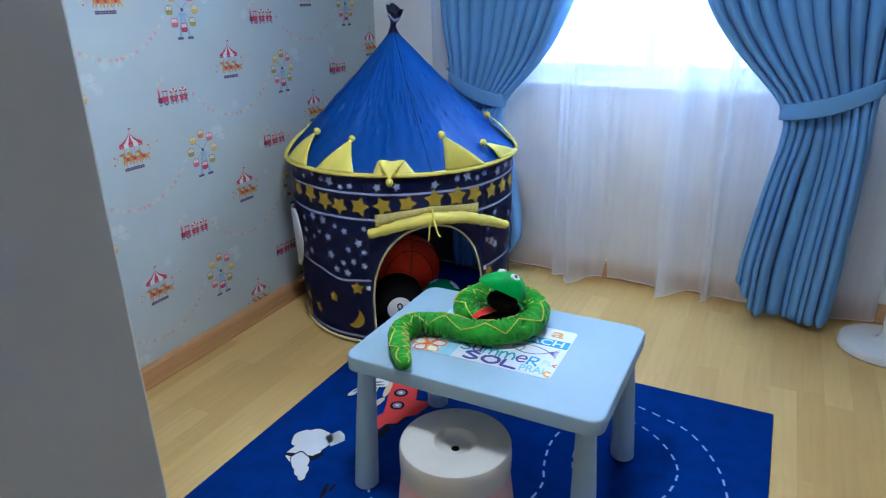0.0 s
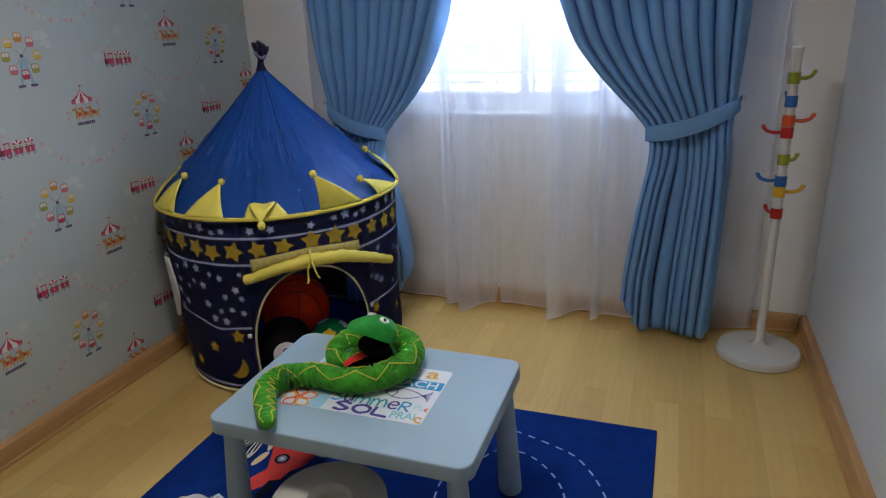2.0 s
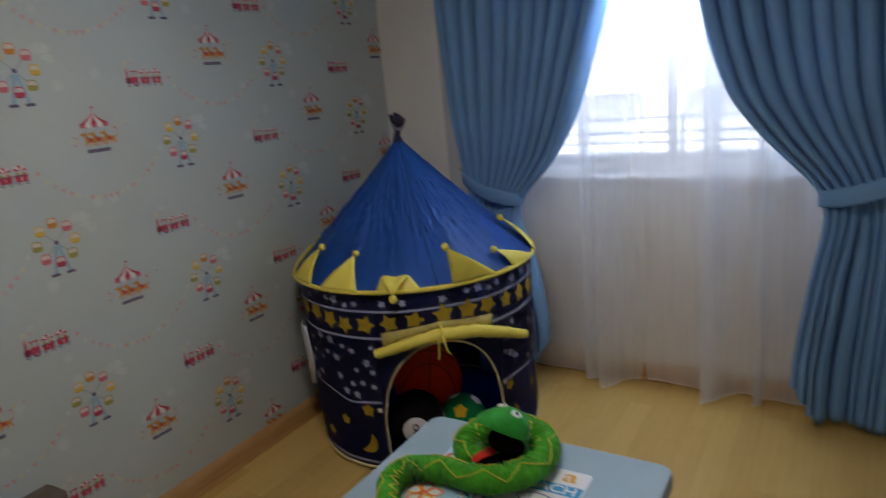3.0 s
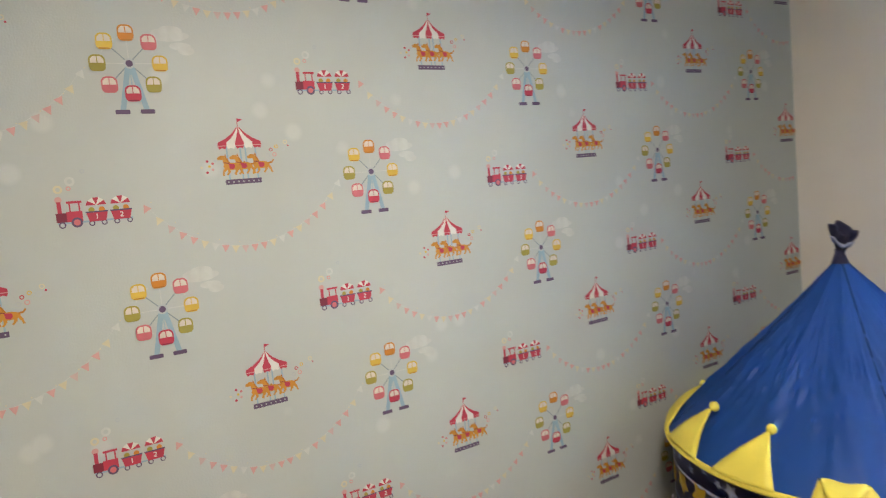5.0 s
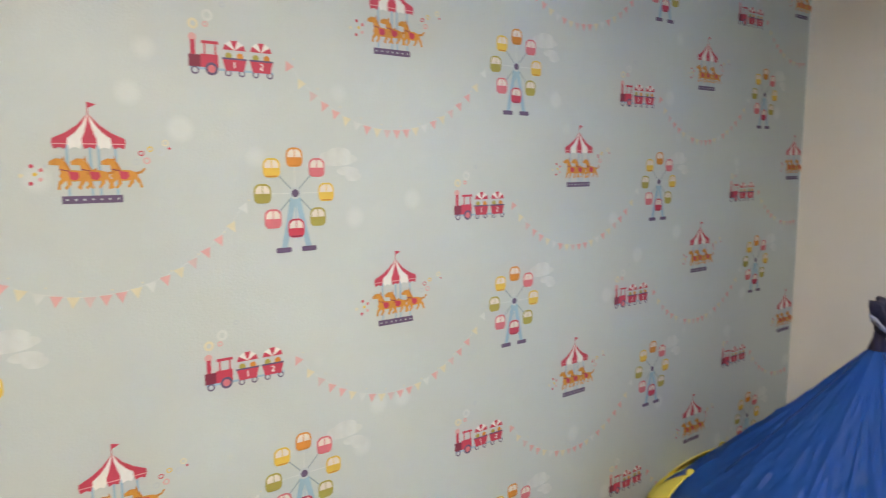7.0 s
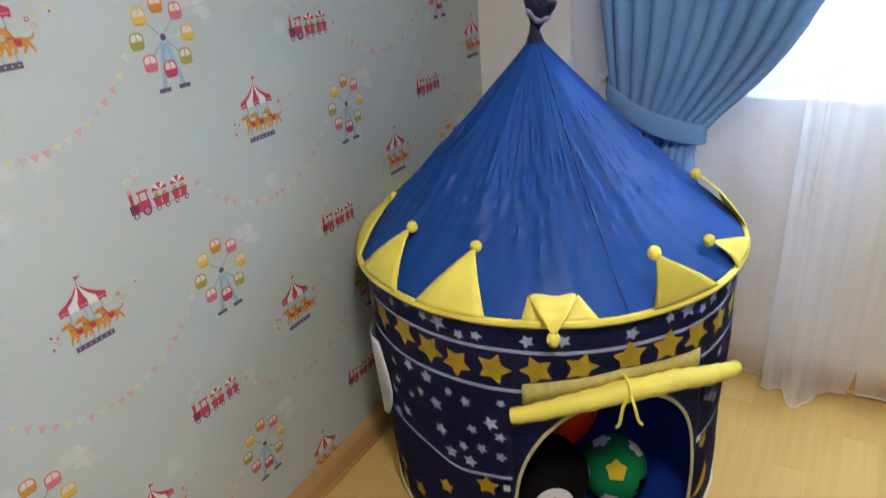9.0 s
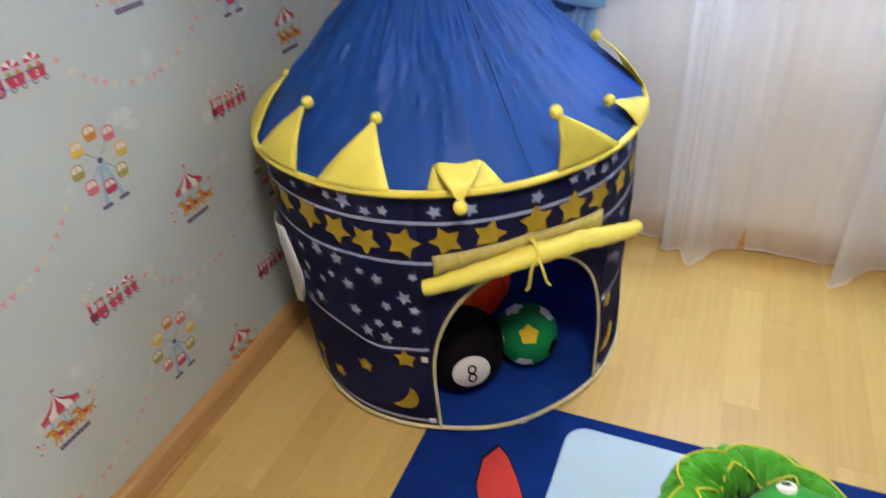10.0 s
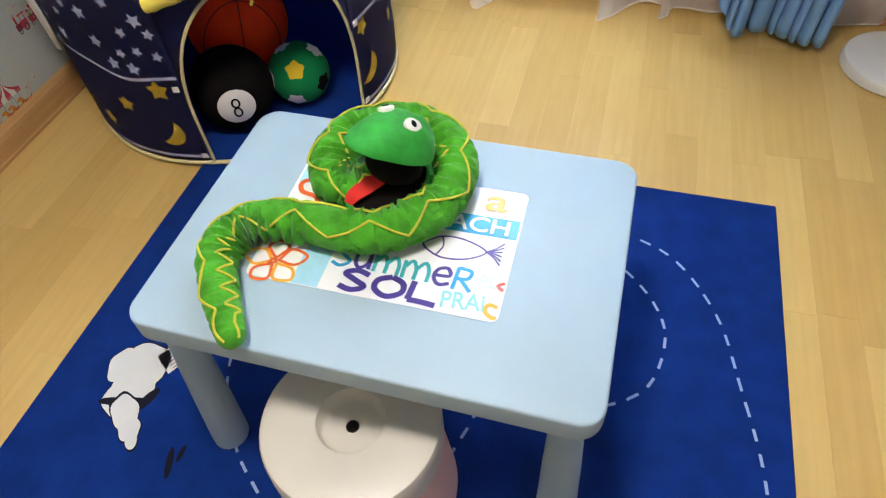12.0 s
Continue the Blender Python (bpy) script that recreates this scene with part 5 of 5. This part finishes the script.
for d, z in UPPER + [(-8.0 + 9 * i, 0.742 + 0.012 * (i % 2)) for i in range(7)] + [(-114.0 - 8 * i, 0.745 + 0.014 * (i % 2)) for i in range(12)]:
    star("white_star", d, z, rnd.choice((0.017, 0.020, 0.026)), M_WPRINT, 0.46)
placed = list(MIDDLE)
tries = 0
while len(placed) < 90 and tries < 5000:
    tries += 1
    d, z = rnd.uniform(-214, 60), rnd.uniform(0.345, 0.572)
    if -116 < d < 6 or any(abs((d - a) * 0.009) < 0.036 and abs(z - b) < 0.036 for a, b in placed):
        continue
    placed.append((d, z))
for d, z in placed:
    star("white_star", d, z, rnd.choice((0.015, 0.018, 0.023)), M_WPRINT, 0.46)
for d, z, r in ((-84.6, 0.280, 0.030), (-99.5, 0.213, 0.025), (-112.8, 0.125, 0.025), (-123.5, 0.15, 0.022), (-14.0, 0.290, 0.026), (-135, 0.24, 0.024), (-150, 0.14, 0.024), (8, 0.22, 0.024)):
    star("gold_star", d, z, r * 1.15, M_GOLD, 0.54)


def moon(deg, z, r):
    g = G()
    o, i_ = [], []
    for j in range(17):
        a = radians(-100 + 200 * j / 16)
        c, q = math.cos(radians(-36)), math.sin(radians(-36))
        for into, x, y in ((o, r * math.cos(a), r * math.sin(a)), (i_, r * 0.38 * math.cos(a) - 0.14 * r, r * math.sin(a))):
            into.append((x * c - y * q, x * q + y * c))
    g.grid([[tent_at(deg + math.degrees(u / 0.51), z + v, 0.0025) for u, v in o], [tent_at(deg + math.degrees(u / 0.51), z + v, 0.0025) for u, v in i_]])
    part("gold_moon", g, M_GOLD, side, smooth=False)


for d, z in ((-88.0, 0.131), (-13.8, 0.150), (-128, 0.05 + 0.03), (20, 0.13)):
    moon(d, z, 0.050)
for d, z in ((DOOR_A - 2.2, 0.285), (DOOR_A - 2.4, 0.045), (DOOR_B + 2.0, 0.315), (DOOR_B + 2.4, 0.045), (-50.0, 0.022)):
    g = G()
    g.poly([tent_at(d + a, z + b, 0.009 if z < 0.03 else 0.003) for a, b in ((-1, -0.009), (1, -0.009), (1, 0.009), (-1, 0.009))])
    part("fastener", g, M_WHITE, side, "white touch-and-close tab", smooth=False, solid=0.002)
# white mesh window flap on the side that faces the wallpaper
g = G()
rows = []
for i in range(11):
    s = i / 10
    z = lerp(0.56, 0.27, s)
    w = 16 * math.sin(math.pi * min(1, 0.15 + s * 0.85)) + 4
    rows.append([tent_at(-136 + w * (k / 6 - 0.3), z, 0.006 + 0.012 * math.sin(math.pi * k / 6)) for k in range(7)])
g.grid(rows)
part("window_flap", g, M_FLAPW, tent, "white mesh window flap", solid=0.002)
# roof
APEX = Vector((0.539, 3.389, 1.332))
SEAM = -47.0


def roof_at(deg, s, off=0.0):
    """s = 0 at the rim, 1 at the peak; flat gores meet at stiff seams."""
    d = (deg - SEAM + 15) % 30 - 15                       # bearing from the nearest seam
    d = 15 - abs(d)                                       # bearing from the middle of the gore
    rim = tent_at(deg, RIMZ, 0.010)
    rim = Vector((*rim.xy, RIMZ + 0.004))
    p = rim.lerp(APEX, s)
    axis = Vector((*tent_axis(RIMZ), p.z)).lerp(Vector((APEX.x, APEX.y, p.z)), s)
    k = 1 - 0.042 * min(1, s * 3) * (1 - (1 - d / 15) ** 2)
    p = Vector((axis.x + (p.x - axis.x) * k, axis.y + (p.y - axis.y) * k, p.z))
    out = Vector((math.cos(radians(deg)), math.sin(radians(deg)), 0.9)).normalized()
    sag = -0.010 * math.sin(math.pi * s)
    fade = math.sin(math.pi * min(1, s * 1.1 + 0.02)) * (1 - s) ** 0.4
    long = noise.noise(Vector((deg * 0.16 + 1.2 * s, s * 2.6, 2.0)))
    fine = noise.noise(Vector((deg * 0.45 + 4 * s, s * 7.0, 6.0)))
    wr = 0.0085 * max(0.0, 1 - abs(long) * 6) * fade + 0.0045 * max(0.0, 1 - abs(fine) * 4) * fade
    wr += 0.004 * noise.noise(Vector((deg * 0.05, s * 3.0, 9.0))) * fade
    return p + out * (sag + wr + off)


g = G()
rows = [[roof_at(-180 + 360 * j / 240, i / 60 * 0.985) for j in range(240)] for i in range(61)]
g.grid(rows, 0, True)
roof = part("roof", g, M_ROOF, tent, "blue nylon cone roof", solid=0.0012)
for i in range(4):
    g = G()
    g.tube([roof_at(SEAM + 90 * i, k / 40 * 0.98, 0.0) for k in range(41)], 0.0017, 6)
    part("seam", g, M_SEAM, roof)
g = G()
g.tube([Vector((*tent_at(360 * j / 140, RIMZ, 0.012).xy, RIMZ)) for j in range(141)], 0.0095, 8, cap=False)
part("rim_trim", g, M_YEL, tent, "yellow padded rim")
# little banner tied at the peak
g = G()
g.tube([APEX + Vector((0, 0, -0.024)), APEX + Vector((0.0, 0, 0.006)), APEX + Vector((0.002, 0, 0.016))], [0.024, 0.013, 0.015], 12)
part("peak_knot", g, M_NAVY, tent)
FM = Matrix.Translation(APEX + Vector((0.002, 0, 0.012))) @ Euler((0.05, radians(16), radians(-25))).to_matrix().to_4x4()


def ruffle(t, a, off=0.0):
    """The bunched end of the roof cloth above its knot, flaring in pleats."""
    r = lerp(0.013, 0.046, min(1, t * 1.25) ** 0.8) * (1 + 0.20 * t * math.sin(5 * a + 0.6) + 0.10 * t * math.sin(8 * a)) + off
    return FM @ Vector((r * math.cos(a), 0.50 * r * math.sin(a), 0.074 * t + 0.009 * t * math.sin(3 * a + 1)))


g = G()
g.grid([[ruffle(i / 10, 2 * math.pi * j / 48) for j in range(48)] for i in range(11)], 0, True)
part("peak_flag", g, M_NAVY, tent, solid=0.003)
g = G()
g.grid([[ruffle(t, 2 * math.pi * j / 48, 0.0045) for j in range(48)] for t in (0.30, 0.42, 0.54)], 0, True)
part("peak_stripe", g, M_WPRINT, tent, solid=0.001)


def crown(d0, d1, tip):
    """A soft triangular point sewn to the rim, with a small ball at its tip."""
    tip = Vector(tip)
    g = G()
    rows = []
    n = 14
    for i in range(n + 1):
        s = i / n
        row = []
        for k in range(7):
            a = Vector((*tent_at(lerp(d0, d1, k / 6), RIMZ, 0.014).xy, RIMZ + 0.006))
            q = a.lerp(tip, s)
            ctr = Vector((*tent_axis(0.8), 0.9))
            o = (q - ctr)
            o.z = 0.3
            q = q + o.normalized() * (0.006 + 0.010 * math.sin(math.pi * s))
            row.append(q)
        rows.append(row)
    g.grid(rows)
    cp = part("crown_point", g, M_YEL, tent, solid=0.003)
    g = G()
    g.ball(tip + Vector((0, 0, 0.002)), 0.0145, n=16, sz=1.1)
    part("bobble", g, M_YEL, cp)


def folded_crown(d0, d1, f0, f1, high, tip_deg, tip_z):
    """A crown point whose upper half has flopped forward over the rim."""
    lean = 0.9 * high
    low = [Vector((*tent_at(lerp(d0, d1, k / 8), RIMZ, 0.016).xy, RIMZ + 0.005)) for k in range(9)]
    top = [Vector((*tent_at(lerp(f0, f1, k / 8), RIMZ, 0.022 - lean).xy, RIMZ + high + 0.003 * math.sin(k * 1.1))) for k in range(9)]
    tip = Vector((*tent_at(tip_deg, RIMZ, 0.034).xy, tip_z))
    rows = [[a.lerp(b, i / 5) for a, b in zip(low, top)] for i in range(6)]
    for i in range(1, 9):
        t = i / 8
        row = []
        for b in top:
            q = b.lerp(tip, t)
            o = Vector((q.x - 0.553, q.y - 3.40, 0.25)).normalized()
            row.append(q + o * (0.012 + 0.016 * math.sin(math.pi * t)) * min(1, t * 3))
        rows.append(row)
    g = G()
    g.grid(rows)
    cp = part("crown_point", g, M_YEL, tent, "yellow crown point folded forward", solid=0.003)
    g = G()
    g.ball(tip + Vector((0.003, -0.008, -0.004)), 0.0155, n=16, sz=1.15)
    part("bobble", g, M_YEL, cp)


crown(-158, -132, (0.165, 3.216, 0.893))
crown(-128, -108, (0.375, 2.992, 0.925))
crown(-101, -81, (0.558, 2.985, 0.906))
folded_crown(-72.5, -54, -71, -58.5, 0.052, -65.0, RIMZ - 0.014)
crown(-41, -20, (0.962, 3.017, 0.948))
crown(-9, 11, (1.024, 3.288, 0.868))
crown(18, 38, (0.935, 3.535, 0.942))
crown(60, 82, (0.66, 3.80, 0.91))
crown(100, 122, (0.40, 3.80, 0.91))
crown(165, 187, (0.13, 3.44, 0.90))
# rolled-up door above the doorway, its mesh strip, ties
ZR = [(-75, 0.545), (-61, 0.586), (-49, 0.606), (-33, 0.592), (-18, 0.545), (-6, 0.495)]
rl = [tent_at(d, curve_at(ZR, d), 0.026 + 0.022 * max(0, (d + 30) / 24) ** 2 * 0.3) for d in (lerp(-75.5, -5.5, j / 40) for j in range(41))]
g = G()
g.tube(rl, [0.019 + 0.007 * math.sin(math.pi * j / 40) + 0.0015 * math.sin(j * 1.9) for j in range(41)], 14)
roll = part("rolled_door", g, M_YEL, tent, "yellow rolled-up door flap")
g = G()
ZT = [(-73, 0.622), (-60, 0.640), (-48, 0.652), (-23.7, 0.634)]
g.grid([[tent_at(d, curve_at(ZR, d) + 0.012, 0.010) for d in (lerp(-73, -23, j / 30) for j in range(31))], [tent_at(d, curve_at(ZT, d), 0.006) for d in (lerp(-73, -23, j / 30) for j in range(31))]])
part("mesh_strip", g, mat("yellow_mesh", (0.50, 0.42, 0.12), rough=0.7, var=0.15, scale=60), tent, solid=0.001)
g = G()
b0 = tent_at(-48, 0.612, 0.052)
for dx, dz in ((-0.020, -0.085), (0.022, -0.060)):
    pts = smooth_path([b0, b0 + Vector((dx * 0.6, -0.008, dz * 0.35)), b0 + Vector((dx, -0.004, dz)), b0 + Vector((dx * 1.4, 0.0, dz * 1.2))], 5)
    g.tube(pts, 0.0042, 6)
g.tube([tent_at(-48, 0.612 + 0.031 * math.sin(a), 0.026 + 0.029 * math.cos(a)) for a in (2 * math.pi * j / 20 for j in range(21))], 0.0045, 6)
part("tie", g, M_YEL, roll)

# ---- balls in the tent ----
FZ = 0.0135


def plush_ball(name, c, r, m, label):
    ob = thing(name, label, "ball", at=c)
    g = G()
    g.ball((0, 0, 0), r, n=40)
    part("cover", g, m, ob)
    return ob


def patch(ob, name, nrm, size, r, m, sides=24, lift=0.0012, turn=0.0, ry=1.0):
    """A sewn-on patch that follows the ball's curve."""
    nrm = Vector(nrm).normalized()
    u = nrm.cross(Vector((0, 0, 1))).normalized()
    v = u.cross(nrm)
    g = G()
    rows = []
    for k in range(5):
        q = size * k / 4
        rows.append([(nrm + (-u * math.cos(a) + v * math.sin(a) * ry) * q).normalized() * (r + lift) for a in (turn + 2 * math.pi * j / sides for j in range(sides))])
    g.grid(rows[1:], 0, True)
    g.poly(rows[1][::-1])
    return part(name, g, m, ob)


orange = plush_ball("basketball", (0.565, 3.385, 0.165 + FZ), 0.165, M_ORANGE, "large orange plush basketball inside the tent")
for kind in range(4):
    pts = []
    for j in range(61):
        a = 2 * math.pi * j / 60
        if kind == 0:
            p = Vector((math.cos(a), 0, math.sin(a)))
        elif kind == 1:
            p = Vector((0, math.cos(a), math.sin(a)))
        else:
            sgn = 1 if kind == 2 else -1
            p = Vector((math.cos(a) * 0.8, sgn * (0.45 + 0.3 * math.cos(a) ** 2), math.sin(a) * 0.9)).normalized()
        pts.append(Euler((0.25, 0.15, 0.6)).to_matrix() @ p * 0.1655)
    g = G()
    g.tube(pts, 0.0018, 6, cap=False)
    part("seam", g, M_SEAMR, orange)
eight = plush_ball("eight_ball", (0.677, 3.098, 0.125 + FZ), 0.125, M_BLACK, "black plush billiard ball with number eight")
nr = Vector((0.56, -0.80, 0.06)).normalized()
patch(eight, "white_disc", nr, 0.49, 0.125, M_WHITE)
for dz, q in ((0.135, 0.100), (-0.105, 0.120)):
    u = nr.cross(Vector((0, 0, 1))).normalized()
    v = u.cross(nr)
    g = G()
    g.tube([(nr + v * dz + (u * math.cos(a) * 0.085 + v * math.sin(a) * q)).normalized() * 0.1272 for a in (2 * math.pi * j / 24 for j in range(25))], 0.0028, 6, cap=False)
    part("digit_ring", g, M_BLACK, eight)
socc = plush_ball("soccer_ball", (0.832, 3.245, 0.097 + FZ), 0.097, M_SOCC, "green plush football with yellow and white patches")
f = Vector((0.30, -0.72, 0.62)).normalized()
u = f.cross(Vector((0, 0, 1))).normalized()
v = u.cross(f)
patch(socc, "yellow_patch", f, 0.34, 0.097, M_YFELT, 5, turn=0.3)
for k, m in enumerate((M_WHITE, M_WHITE, M_WHITE, M_WHITE, M_BLACK)):
    a = radians(72 * k + 44)
    w = (f * 0.42 + (-u * math.cos(a) + v * math.sin(a)) * 0.9).normalized()
    patch(socc, "black_patch" if m is M_BLACK else "white_patch", w, 0.34, 0.097, m, 5, turn=a)

# ---- coat stand ----
stand = thing("coat_stand", "white children's coat stand with coloured rings and hooks", "coat stand", at=(2.690, 3.790, 0))
g = G()
g.lathe([(0.168, 0.0), (0.175, 0.007), (0.175, 0.026), (0.168, 0.037), (0.15, 0.042), (0.06, 0.046), (0.034, 0.050), (0.026, 0.058), (0.022, 0.072)], n=56)
part("base", g, M_STAND, stand)
g = G()
g.lathe([(0.019, 0.06), (0.019, 1.308), (0.022, 1.312), (0.022, 1.332), (0.016, 1.338)], n=24)
part("pole", g, M_STAND, stand)
RING = {k: mat("ring_" + k, c, rough=0.3, var=0.03, coat=0.3) for k, c in {"olive": (0.30, 0.33, 0.02), "blue": (0.03, 0.13, 0.42), "orange": (0.72, 0.10, 0.015), "red": (0.48, 0.015, 0.012), "yellow": (0.75, 0.46, 0.01)}.items()}
for z, c, ang in ((1.218, "olive", 8), (1.128, "blue", 95), (1.052, "orange", 5), (1.005, "red", 178), (0.896, "olive", -20), (0.806, "blue", 175), (0.760, "yellow", 8), (0.668, "red", 150)):
    g = G()
    g.lathe([(0.0205, -0.0225), (0.0235, -0.0205), (0.0235, 0.0205), (0.0205, 0.0225)], c=(0, 0, z), n=24)
    rg = part("ring", g, RING[c], stand)
    a = radians(ang)
    dx, dy = math.cos(a), math.sin(a)
    reach = 0.048 if z in (0.896, 0.668) else 0.072 if c == "olive" else 0.088
    g = G()
    pts = smooth_path([(dx * 0.020, dy * 0.020, z), (dx * reach * 0.55, dy * reach * 0.55, z - 0.002), (dx * reach * 0.85, dy * reach * 0.85, z + 0.006), (dx * reach, dy * reach, z + 0.022)], 5)
    g.tube(pts, [0.0075] * (len(pts) - 3) + [0.008, 0.0085, 0.006], 10)
    g.ball((dx * reach, dy * reach, z + 0.022), 0.0088, n=12)
    part("hook", g, RING[c], rg)

# ---- low upholstered box against the papered wall ----
pouf = thing("upholstered_box", "low taupe fabric-covered box standing against the papered wall", "storage box", at=(0.078, 1.70, 0))
M_TAUPE = mat("taupe_upholstery", (0.15, 0.12, 0.095), rough=0.9, var=0.2, scale=20, bump=0.5, bump_scale=420, fine=0.35, spec=0.15)
g = G()
g.box((-0.052, -0.215, 0.0), (0.052, 0.215, 0.325), 0, 0.014)
part("body", g, M_TAUPE, pouf)
g = G()
g.box((-0.056, -0.220, 0.330), (0.056, 0.220, 0.398), 0, 0.020)
part("lid", g, M_TAUPE, pouf)

# ---- floor strips, last ----
SWD, SLN = 0.0945, 0.56
gs = G()
gs.box((0.0001, 0.0001, -0.007), (SWD - 0.0001, SLN - 0.0001, 0.0), 0, 0.0003)
me_strip = gs.mesh("floor_strip", M_FLOOR, False)
rnd = random.Random(7)
cols = int(math.ceil(XR / SWD))
for i in range(cols):
    x, y, first = i * SWD, YW, True
    wide = min(SWD, XR - x)
    while y > 0.031:
        ln = min(SLN * rnd.uniform(0.35, 1) if first else SLN, y - 0.03)
        first = False
        ob = new("floor_strip", me_strip)
        ob.parent = floor
        ob.matrix_basis = pose(x, y - ln, 0) @ Matrix.Diagonal((wide / SWD, ln / SLN, 1, 1))
        y -= ln
g = G()
for i in range(cols):
    x = i * SWD
    g.box((x + 0.0001, YB - 1.4, -0.007), (min(x + SWD, XR) - 0.0001, 0.03, 0.0))
tagged(part("floor_strips_rest", g, M_FLOOR, floor, smooth=False), kind="stuff")
